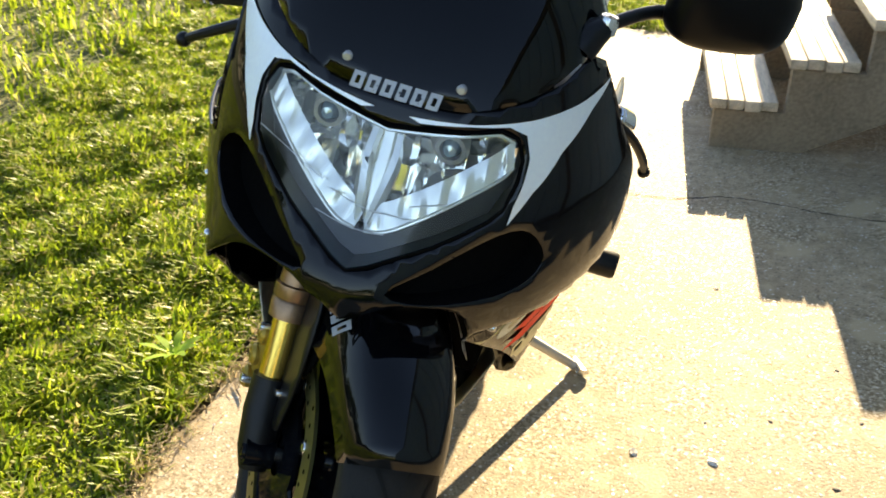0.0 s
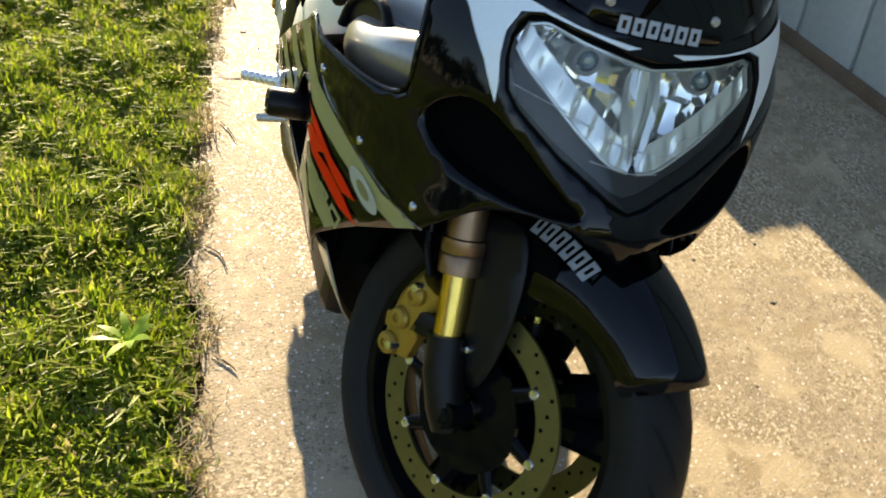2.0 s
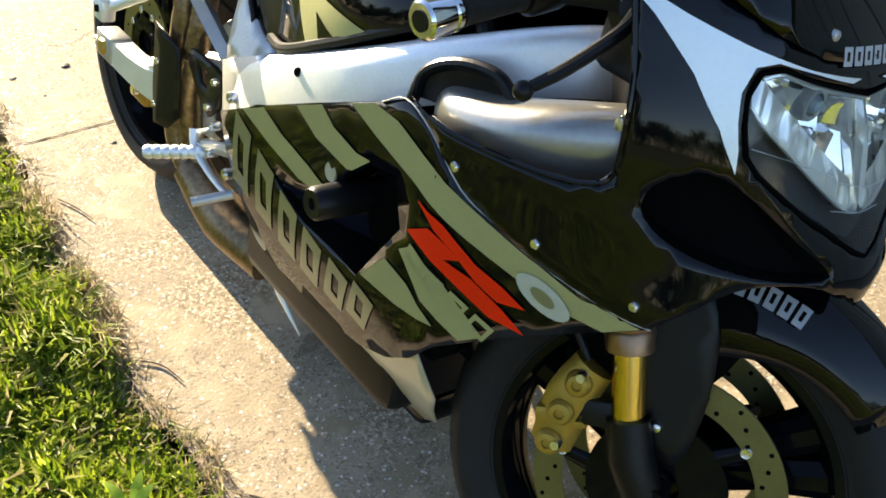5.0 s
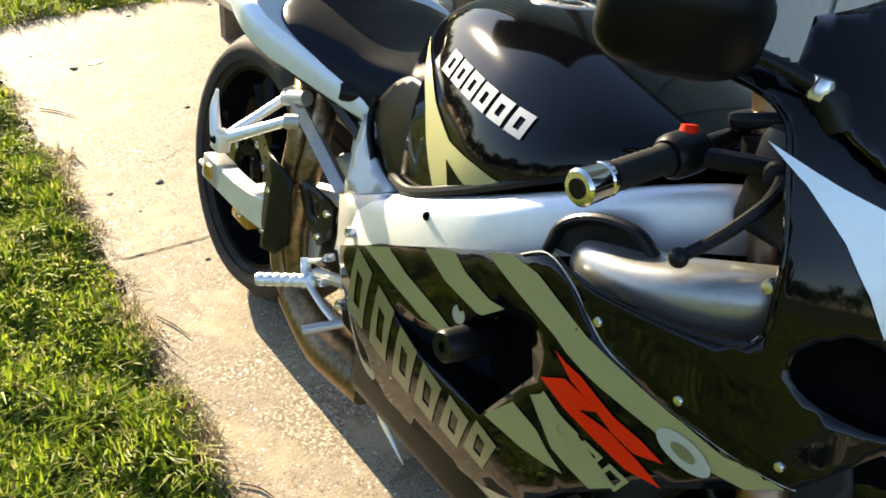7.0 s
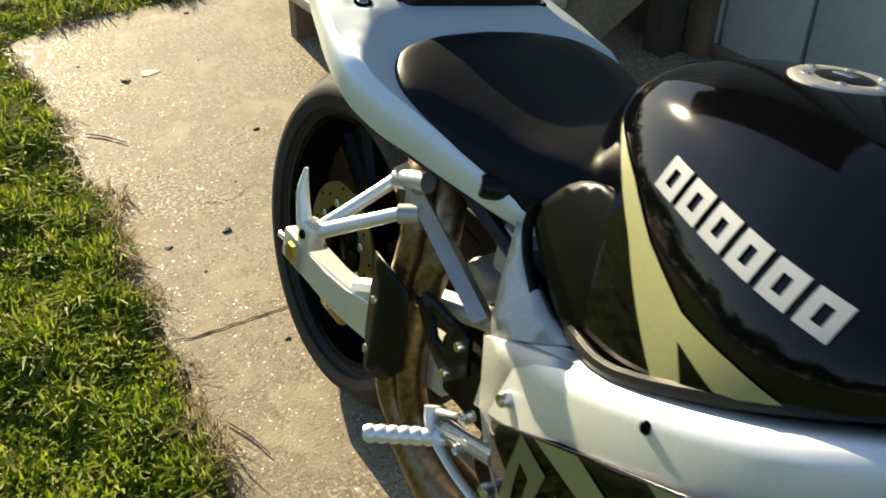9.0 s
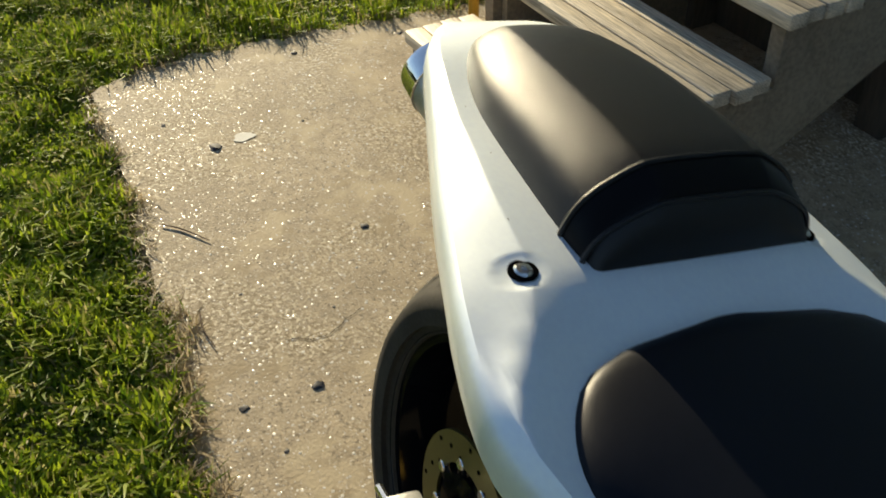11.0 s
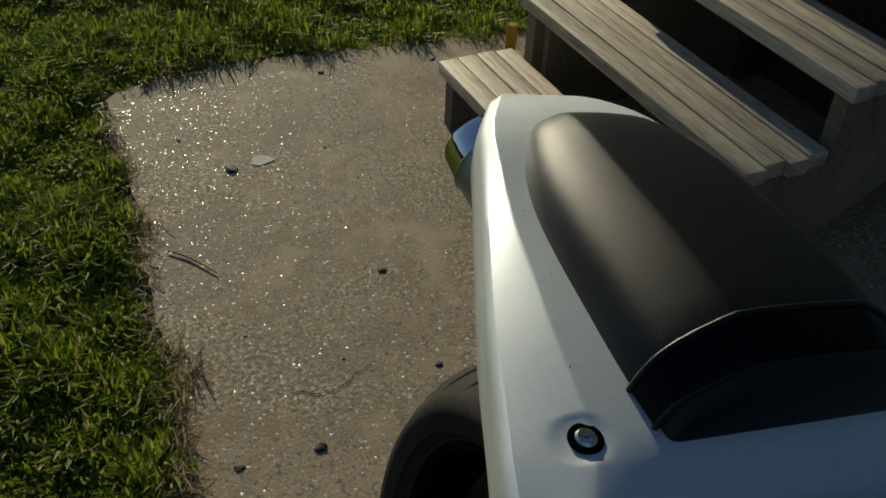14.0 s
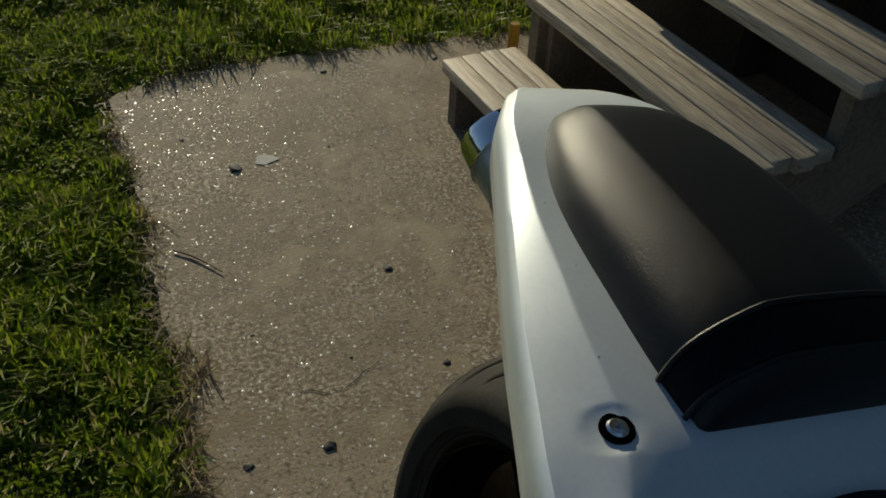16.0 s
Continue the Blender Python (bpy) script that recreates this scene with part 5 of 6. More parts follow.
part("undertray", loft([[Vector((x, -w * 0.78, z)), Vector((x, w * 0.78, z)), Vector((x, w * 0.6, z - 0.05)), Vector((x, -w * 0.6, z - 0.05))] for x, w, z in ((-1.02, 0.08, 0.79), (-0.8, 0.17, 0.735), (-0.55, 0.2, 0.675), (-0.25, 0.14, 0.62))]), M_PLASTIC, tail)


CREASED = ((0.0, 1.0), (0.25, 0.995), (0.44, 0.975), (0.5, 0.955), (0.6, 0.885), (0.72, 0.785), (0.84, 0.65), (0.92, 0.5), (0.975, 0.28), (1.0, 0.0))


def creased_pad(stations, shift=0.0):
    """A cushion with a flat top, a soft crease and sloping shoulders."""
    rings = []
    for x, w, z, h in stations:
        half_ = [(w * y, h * u) for y, u in CREASED]
        rings.append([Vector((x, shift - y, z + u)) for y, u in reversed(half_)] + [Vector((x, shift + y, z + u)) for y, u in half_[1:]])
    fine = [smooth_path(r, 3) for r in rings]
    return loft(fine)


def pad(stations, power=3.2, n=20, shift=0.0):
    """A cushion from (x, half width, base z, height) stations."""
    rings = []
    for x, w, z, h in stations:
        ring = []
        for k in range(n + 1):
            ph = math.pi * k / n
            c, sn = math.cos(ph), math.sin(ph)
            ring.append(Vector((x, shift + math.copysign(w * abs(c) ** (2 / power), c), z + h * sn ** (2 / power))))
        rings.append(ring)
    return loft(rings)


SW = ((-0.53, 0.03), (-0.522, 0.10), (-0.507, 0.15), (-0.48, 0.18), (-0.44, 0.198), (-0.40, 0.196), (-0.35, 0.178), (-0.3, 0.152), (-0.25, 0.128), (-0.2, 0.106), (-0.16, 0.095))
SH = ((-0.53, 0.012), (-0.51, 0.022), (-0.45, 0.034), (-0.38, 0.045), (-0.3, 0.064), (-0.22, 0.096), (-0.16, 0.112))
seat = part("rider_seat", pad([(x, crv(x, SW), crv(x, ZT) - 0.004, crv(x, SH)) for x in [-0.53 + 0.37 * i / 30 for i in range(31)]], 2.6, shift=-0.02), M_SEAT, bike, "black vinyl rider seat", smooth=60)
PW = ((-1.0, 0.015), (-0.985, 0.043), (-0.95, 0.074), (-0.9, 0.1), (-0.852, 0.115), (-0.8, 0.123), (-0.72, 0.128), (-0.655, 0.129), (-0.6, 0.124))
PH = ((-1.0, 0.012), (-0.98, 0.028), (-0.93, 0.052), (-0.85, 0.07), (-0.75, 0.08), (-0.66, 0.083), (-0.635, 0.08), (-0.62, 0.074), (-0.608, 0.064), (-0.6, 0.048), (-0.595, 0.02))
xs_ = [-1.0 + 0.385 * i / 28 for i in range(29)] + [-0.607, -0.6, -0.596]
pillion = part("pillion_seat", creased_pad([(x + 0.008, crv(x, PW), crv(x, ZT) - 0.004, crv(x, PH)) for x in xs_], shift=-0.003), M_VINYL, bike, "black grained vinyl passenger seat", smooth=60)


def strap_arc(xo, proud):
    """A line over the passenger seat from side to side."""
    w, h, z = crv(xo - 0.008, PW) + proud, crv(xo - 0.008, PH) + proud, crv(xo, ZT) - 0.006
    half_ = [(y * w, u * h) for y, u in CREASED]
    return smooth_path([(xo, -0.003 - y, z + u) for y, u in reversed(half_)] + [(xo, -0.003 + y, z + u) for y, u in half_[1:]], 3)


strap = solid(part("seat_strap", loft([strap_arc(-0.634 + 0.0055 * i, 0.0035) for i in range(7)]), M_MIRROR, pillion, "black grab strap over the seat", smooth=60), 0.003)
for xo in (-0.634, -0.601):
    part("strap_piping", tube(strap_arc(xo, 0.0044), 0.0026, 8), M_VINYL, strap)

# --- undertail exhaust and pipes
muff = part("silencer", lathe([(0.0, 0.02), (0.034, 0.02), (0.036, 0.0), (0.044, 0.002), (0.046, 0.01), (0.045, 0.07), (0.047, 0.075), (0.047, 0.085), (0.044, 0.09), (0.042, 0.42), (0.03, 0.47)], 36, "X"), M_CAST, bike, "steel silencer under the tail")
muff.matrix_local = pose(-1.068, -0.042, 0.738, 0, 14, 6)
part("tip_ring", lathe([(0.034, -0.004), (0.046, -0.004), (0.048, 0.004), (0.048, 0.03), (0.044, 0.032)], 36, "X"), M_CHROME, muff, "chrome end cap")
part("pipe_mouth", lathe([(0.0, 0.012), (0.034, 0.012), (0.036, -0.006), (0.032, -0.006)], 30, "X"), M_MATTE, muff)
pa = [(-0.66, -0.06, 0.63), (-0.53, -0.10, 0.615), (-0.445, -0.145, 0.585), (-0.42, -0.158, 0.52), (-0.425, -0.16, 0.42), (-0.425, -0.158, 0.30), (-0.39, -0.145, 0.215), (-0.28, -0.12, 0.175), (-0.1, -0.08, 0.16)]
pb = [(-0.62, -0.05, 0.625), (-0.48, -0.08, 0.615), (-0.40, -0.125, 0.585), (-0.37, -0.148, 0.52), (-0.375, -0.155, 0.42), (-0.372, -0.155, 0.32), (-0.345, -0.14, 0.235), (-0.26, -0.11, 0.185), (-0.1, -0.06, 0.17)]
exhaust = new("exhaust")
exhaust.parent = bike
part("exhaust_pipe", tube(pa, 0.022, 16, curve=6), M_PIPE, exhaust, "heat-stained bronze exhaust pipe")
part("exhaust_pipe", tube(pb, 0.022, 16, curve=6), M_PIPE, exhaust, "heat-stained bronze exhaust pipe")
part("collector", tube([(-0.36, -0.15, 0.22), (-0.25, -0.13, 0.17), (-0.12, -0.1, 0.15)], (0.035, 0.048, 0.045), 16, curve=4), M_PIPE, exhaust, "orange heat-stained collector")
sh = [(-0.448, 0.482), (-0.405, 0.472), (-0.37, 0.458), (-0.358, 0.33), (-0.385, 0.295), (-0.428, 0.29), (-0.441, 0.36)]
shield = solid(part("heat_shield", patch(sh, lambda x, z: Vector((x, -0.2 + 0.25 * max(0, x + 0.42), z)), 0.02), M_PLASTIC, exhaust, "dark metal heat shield"), 0.003)
for z in (0.41, 0.325):
    part("shield_screw", lathe([(0.0, -0.004), (0.006, -0.003), (0.007, 0.002)], 12, "Y", (-0.43, -0.2, z)), M_STEEL, exhaust)

# --- swingarm and rear wheel
swing = new("swingarm")
swing.parent = bike
SA_ = [(-0.77, 0.305, 0.05), (-0.74, 0.305, 0.054), (-0.62, 0.309, 0.06), (-0.56, 0.312, 0.064), (-0.44, 0.32, 0.072), (-0.33, 0.33, 0.08)]
for s in (-1, 1):
    rings = []
    for x, z, h in SA_:
        y = s * (0.152 - 0.045 * max(0.0, min(1.0, (x + 0.58) / 0.25)))
        rings.append([Vector((x, y - 0.021, z - h / 2)), Vector((x, y + 0.021, z - h / 2)), Vector((x, y + 0.021, z + h / 2)), Vector((x, y - 0.021, z + h / 2))])
    ab = loft(rings)
    bmesh.ops.bevel(ab, geom=[e for e in ab.edges if abs(e.verts[0].co.x - e.verts[1].co.x) > 0.01], offset=0.005, segments=2, affect="EDGES")
    arm = part("swingarm_beam", ab, M_ALU, swing, "satin aluminium swingarm beam")
    part("axle_block", boxm((-0.765, s * 0.155 - 0.024, 0.285), (-0.69, s * 0.155 + 0.024, 0.34), 0.006), M_CAST, swing)
    part("axle_nut", lathe([(0.0, s * 0.03), (0.016, s * 0.03), (0.02, s * 0.022), (0.02, 0.0)], 6, "Y", (-0.725, s * 0.155, 0.312)), M_CALIP, swing, "brass-toned axle nut", smooth=0)
    part("adjuster_bolt", tube([(-0.82, s * 0.155, 0.29), (-0.76, s * 0.155, 0.296)], 0.006, 8), M_STEEL, swing)
part("swingarm_bridge", boxm((-0.36, -0.125, 0.30), (-0.14, 0.125, 0.39), 0.012), M_PLASTIC, swing)
part("upper_brace", tube([(-0.55, -0.15, 0.345), (-0.4, -0.13, 0.42), (-0.26, -0.08, 0.45)], (0.016, 0.02, 0.018), 8, curve=4), M_ALU, swing, "aluminium swingarm brace")
part("chain_guard", tube([(-0.85, 0.13, 0.42), (-0.6, 0.13, 0.43), (-0.3, 0.125, 0.44)], 0.02, 8, flat=0.4), M_PLASTIC, swing)


def wheel(name, R, W, rim_r, label, rubber):
    """A cast three-spoke wheel standing in the plane y = 0 round its axle."""
    wh = new(name)
    wh["label"] = label
    hw = W / 2
    crown = [(R - (R - rim_r) * 0.0 - 0.24 * W * (k / 8) ** 2.2, hw * k / 8) for k in range(9)]
    prof = [(r, -y) for r, y in reversed(crown)] + [(r, y) for r, y in crown[1:]]
    sh_r = crown[-1][0]
    wall_p = [(sh_r - 0.012, hw * 1.0), (sh_r - 0.03, hw * 0.97), (rim_r + 0.012, hw * 0.88), (rim_r, hw * 0.84)]
    prof = [(r, -y) for r, y in reversed(wall_p)] + prof + wall_p + [(rim_r - 0.004, hw * 0.7), (rim_r - 0.004, -hw * 0.7)]
    tyre = part("tyre", lathe(prof, 96, "Y", closed=True), rubber, wh, "black rubber tyre", smooth=50)
    rb = lathe([(rim_r + 0.003, hw * 0.86), (rim_r + 0.002, hw * 0.80), (rim_r - 0.012, hw * 0.78), (rim_r - 0.018, hw * 0.55), (rim_r - 0.028, hw * 0.3), (rim_r - 0.03, 0.0), (rim_r - 0.028, -hw * 0.3), (rim_r - 0.018, -hw * 0.55), (rim_r - 0.012, -hw * 0.78), (rim_r + 0.002, -hw * 0.80), (rim_r + 0.003, -hw * 0.86), (rim_r - 0.006, -hw * 0.70), (rim_r - 0.006, hw * 0.70)], 96, "Y", closed=True)
    part("rim", rb, M_RIM, wh, "gloss black cast rim", smooth=50)
    part("hub", lathe([(0.012, -0.055), (0.035, -0.055), (0.04, -0.045), (0.045, 0.0), (0.04, 0.045), (0.035, 0.055), (0.012, 0.055)], 32, "Y"), M_RIM, wh)
    for k in range(3):
        for d in (-0.16, 0.16):
            a0, a1 = 2 * math.pi * k / 3 + 0.5 + d * 1.3, 2 * math.pi * k / 3 + 0.5 + d * 1.0
            p0 = Vector((0.03 * math.cos(a0), 0, 0.03 * math.sin(a0)))
            p1 = Vector(((rim_r - 0.02) * math.cos(a1), 0, (rim_r - 0.02) * math.sin(a1)))
            part("spoke", tube([p0, p0.lerp(p1, 0.5), p1], (0.034, 0.026, 0.032), 10, curve=4, up=(0, 1, 0)), M_RIM, wh)
    return wh


def pieces(name, bm, material, parent, mats):
    """Alike pieces that share one mesh."""
    first = part(name, bm, material, parent, smooth=60)
    first.matrix_local = mats[0]
    for m in mats[1:]:
        o = first.copy()
        scene.collection.objects.link(o)
        o.matrix_local = m


def tread(wh, R, W, n):
    """Slanted rain grooves across the crown of a tyre."""
    for s in (-1, 1):
        gb_ = bmesh.new()
        rows = []
        for i in range(7):
            t = 0.12 + 0.72 * i / 6
            y = s * W / 2 * t
            r = R - 0.24 * W * t ** 2.2 + 0.0015
            a = 0.42 * (t - 0.12)
            wd = 0.0055 * (1 - abs(2 * i / 6 - 1) ** 3) + 0.0004
            rows.append([gb_.verts.new((r * math.cos(a + e * wd / R), y, r * math.sin(a + e * wd / R))) for e in (-1, 1)])
        for i in range(6):
            gb_.faces.new((rows[i][0], rows[i][1], rows[i + 1][1], rows[i + 1][0]))
        pieces("tread_groove", gb_, M_GROOVE, wh, [pose(0, 0, 0, 0, 360 * (k + (0.5 if s > 0 else 0)) / n, 0) for k in range(n)])


def disc(parent, r0, r1, y, holes, material=None):
    """A drilled brake disc with its carrier."""
    bm = bmesh.new()
    seg = 72
    th = 0.0025
    rings = []
    for r, yy in ((r0, y - th), (r1, y - th), (r1, y + th), (r0, y + th)):
        rings.append([bm.verts.new((r * math.cos(2 * math.pi * k / seg), yy, r * math.sin(2 * math.pi * k / seg))) for k in range(seg)])
    for i in range(4):
        for k in range(seg):
            bm.faces.new((rings[i][k], rings[i][(k + 1) % seg], rings[(i + 1) % 4][(k + 1) % seg], rings[(i + 1) % 4][k]))
    d = part("brake_disc", bm, material or M_DISC, parent, "drilled brake disc, lawn reflection painted in olive", smooth=30)
    hb_ = lathe([(0.0, -th - 0.0006), (0.0032, -th - 0.0006), (0.0032, th + 0.0006), (0.0, th + 0.0006)], 8, "Y")
    spots_ = []
    for k in range(holes):
        rr = r0 + (r1 - r0) * (0.22 + 0.28 * (k % 3))
        a = 2 * math.pi * k / holes
        spots_.append(pose(rr * math.cos(a), y, rr * math.sin(a)))
    pieces("drill_hole", hb_, M_MATTE, parent, spots_)
    part("disc_carrier", lathe([(0.03, y - 0.004), (min(0.09, r0 - 0.012), y - 0.003), (min(0.09, r0 - 0.012), y + 0.003), (0.03, y + 0.004)], 40, "Y", closed=True), M_RIM, parent)
    for k in range(8):
        a = 2 * math.pi * k / 8
        p0 = Vector((0.045 * math.cos(a + 0.25), y * 0.95, 0.045 * math.sin(a + 0.25)))
        p1 = Vector((r0 * math.cos(a), y, r0 * math.sin(a)))
        part("carrier_arm", tube([p0, p1], (0.016, 0.010), 8, up=(0, 1, 0), flat=0.4), M_RIM, parent)
        part("disc_button", lathe([(0.0035, 0.004), (0.0065, 0.0045), (0.0078, 0.003), (0.0078, -0.003), (0.0065, -0.0045), (0.0035, -0.004)], 12, "Y", (r0 * 1.02 * math.cos(a), y, r0 * 1.02 * math.sin(a))), M_STEEL, parent)
    return d


rear = wheel("rear_wheel", 0.312, 0.19, 0.226, "black cast rear wheel with a wide tyre", M_DUSTY)
rear.parent = bike
rear.matrix_local = pose(-0.725, 0, 0.312, 0, 20, 0)
tread(rear, 0.312, 0.19, 30)
disc(rear, 0.07, 0.11, -0.085, 24)
part("sprocket", lathe([(0.05, 0.078), (0.105, 0.078), (0.108, 0.081), (0.105, 0.085), (0.05, 0.085)], 45, "Y", closed=True), M_CALIP, rear, "gold chain sprocket")
part("rear_caliper", boxm((-0.70, -0.13, 0.215), (-0.62, -0.075, 0.262), 0.008), M_CALIP, swing, "gold rear brake caliper")
part("caliper_bolt", lathe([(0.0, -0.01), (0.008, -0.008), (0.01, 0.0)], 12, "Y", (-0.66, -0.13, 0.238)), M_STEEL, swing)

# --- foot rests
joint = Vector((-0.522, -0.262, 0.477))
for s in (-1, 1):
    hanger = new("pillion_peg_hanger")
    hanger.parent = bike
    hanger["label"] = "polished aluminium passenger footrest bracket"
    f = Vector((1, -s, 1))
    j = Vector((joint.x, joint.y * -s, joint.z))
    u0, u1 = Vector((-0.475, 0.165 * s, 0.578)), Vector((-0.43, 0.158 * s, 0.595))
    l0 = Vector((-0.425, 0.188 * s, 0.552))
    part("upper_arm", tube([j, j.lerp(u0, 0.55), u0, u1], (0.010, 0.0095, 0.010, 0.011), 12), M_ALU, hanger)
    part("upper_sleeve", tube([u0, u1 + (u1 - u0) * 0.3], 0.0145, 14), M_CAST, hanger)
    part("lower_arm", tube([j, j.lerp(l0, 0.5), l0], (0.012, 0.0105, 0.0095), 12), M_ALU, hanger)
    part("arm_end", tube([l0, l0 + Vector((0.02, -0.02 * s, 0.008))], 0.014, 14), M_CAST, hanger)
    part("clevis", boxm((j.x - 0.018, j.y - 0.014, j.z - 0.022), (j.x + 0.018, j.y + 0.014, j.z + 0.018), 0.005), M_ALU, hanger)
    part("clevis_bolt", lathe([(0.0, s * 0.018), (0.006, s * 0.018), (0.008, s * 0.013), (0.008, 0.0)], 12, "Y", j), M_RIM, hanger)
    part("folded_peg", tube([j + Vector((-0.012, 0.006 * s, 0.005)), j + Vector((-0.03, 0.006 * s, 0.05)), j + Vector((-0.032, 0.004 * s, 0.088))], (0.012, 0.01, 0.003), 8, curve=3), M_ALU, hanger, "folded aluminium peg")
    rearset = new("rearset")
    rearset.parent = bike
    rearset["label"] = "machined rider footrest and lever bracket"
    pl = [(-0.39, 0.462), (-0.32, 0.468), (-0.245, 0.464), (-0.235, 0.41), (-0.275, 0.372), (-0.325, 0.40)]
    hole = [(-0.335, 0.45), (-0.29, 0.448), (-0.285, 0.415), (-0.315, 0.418)]
    solid(part("bracket_plate", patch(pl, lambda x, z, s=s: Vector((x, 0.172 * s, z)), 0.02, [hole]), M_PLASTIC, rearset, "black triangular bracket plate"), 0.008)
    for x, z in ((-0.255, 0.447), (-0.272, 0.392)):
        part("bracket_bolt", lathe([(0.0, s * 0.006), (0.006, s * 0.006), (0.008, 0.0), (0.008, -s * 0.01)], 12, "Y", (x, 0.176 * s, z)), M_STEEL, rearset)
    arm2 = [(-0.10, 0.215 * s, 0.40), (-0.16, 0.21 * s, 0.375), (-0.205, 0.205 * s, 0.355)]
    part("peg_arm", tube(arm2, (0.012, 0.011, 0.014), 10, curve=3), M_CAST, rearset)
    pr = []
    for k in range(22):
        pr.append((0.0125 if k % 3 else 0.0105, s * 0.11 * k / 21))
    peg = part("foot_peg", lathe([(0.0, 0.0)] + pr + [(0.0, s * 0.112)], 20, "Y"), M_ALU, rearset, "knurled aluminium foot peg", smooth=25)
    peg.matrix_local = pose(-0.205, 0.205 * s, 0.343, -14 * s, 0, 42 * s)
    lever_p = [(-0.238, 0.213 * s, 0.372), (-0.222, 0.218 * s, 0.345), (-0.17, 0.215 * s, 0.322), (-0.112, 0.208 * s, 0.308)]
    part("pedal_arm", tube(lever_p, (0.011, 0.008, 0.007, 0.007), 10, curve=4, flat=0.7), M_ALU, rearset, "aluminium foot lever")
    part("pedal_toe", tube([(-0.112, 0.2 * s, 0.312), (-0.14, 0.26 * s, 0.29)], 0.0085, 10), M_CAST, rearset)
    for z0, z1 in ((0.417, 0.372), (0.367, 0.352)):
        part("bracket_arm", tube([(-0.16, 0.215 * s, z0), (-0.19, 0.213 * s, (z0 + z1) / 2), (-0.225, 0.21 * s, z1)], (0.008, 0.006, 0.008), 10, curve=3, flat=0.6), M_CAST, rearset)
        part("arm_bolt", lathe([(0.0, s * 0.006), (0.004, s * 0.004), (0.006, s * 0.006), (0.008, 0.0), (0.008, -s * 0.01)], 14, "Y", (-0.16, 0.222 * s, z0)), M_STEEL, rearset)
solid(part("belly_lip", patch([(-0.14, 0.26), (-0.06, 0.25), (0.0, 0.16), (0.06, 0.12), (-0.02, 0.15), (-0.1, 0.22)], lambda x, z: Vector((x, -(0.15 - 0.1 * max(0, 0.2 - z)), z)), 0.02), M_SILVER, bike, "silver lower belly lip"), 0.003)

# --- engine mass, radiator, inner panels
engine = part("engine", boxm((-0.12, -0.17, 0.17), (0.34, 0.17, 0.62), 0.03), M_PLASTIC, bike, "dark engine block between the panels")
part("engine_cover", lathe([(0.0, -0.03), (0.05, -0.028), (0.075, -0.015), (0.08, 0.02)], 32, "Y", (-0.02, -0.17, 0.33)), M_CAST, engine, "round cast engine cover")
part("gearbox", boxm((-0.24, -0.13, 0.22), (-0.1, 0.13, 0.48), 0.03), M_PLASTIC, engine)
part("valve_motor", lathe([(0.0, -0.03), (0.025, -0.028), (0.032, -0.015), (0.034, 0.03), (0.02, 0.035)], 20, "Y", (-0.315, -0.1, 0.50)), M_CAST, engine, "cast exhaust valve motor")
part("spring", tube([(-0.3, -0.07, 0.40), (-0.27, -0.075, 0.52)], 0.022, 12), M_BRONZE, engine, "brown spring housing")
part("shock", tube([(-0.22, 0.0, 0.35), (-0.26, 0.0, 0.60)], 0.035, 16), M_PLASTIC, bike, "black rear shock absorber")
part("battery_tray", boxm((-0.42, -0.1, 0.56), (-0.2, 0.1, 0.64), 0.01), M_PLASTIC, bike)
part("reservoir", boxm((-0.27, -0.145, 0.555), (-0.20, -0.10, 0.62), 0.008), M_CAST, bike, "pale plastic brake fluid reservoir")
part("radiator", boxm((0.36, -0.18, 0.34), (0.41, 0.18, 0.68), 0.008), M_MATTE, bike, "black radiator")
part("airbox", boxm((0.1, -0.15, 0.6), (0.40, 0.15, 0.80), 0.03), M_MATTE, bike)
# Black sheet added to shut out bright ground behind the left cowl edge.
part("added_gap_sheet", boxm((0.395, 0.10, 0.60), (0.402, 0.283, 0.82), 0.001), M_MATTE, bike)
part("dash", boxm((0.47, -0.13, 0.80), (0.56, 0.17, 0.93), 0.02), M_PLASTIC, bike, "black instrument surround")
part("belly_floor", boxm((-0.02, -0.09, 0.12), (0.34, 0.09, 0.18), 0.02), M_BLACK, bike)
hose = [(0.33, -0.16, 0.80), (0.37, -0.17, 0.74), (0.36, -0.16, 0.70)]
part("coolant_hose", tube(hose, 0.012, 10, curve=4), M_PLASTIC, bike, "ribbed black hose")
part("steering_head", tube([(0.455, 0.0, 0.88), (0.52, 0.0, 0.73)], 0.045, 20), M_CAST, bike)

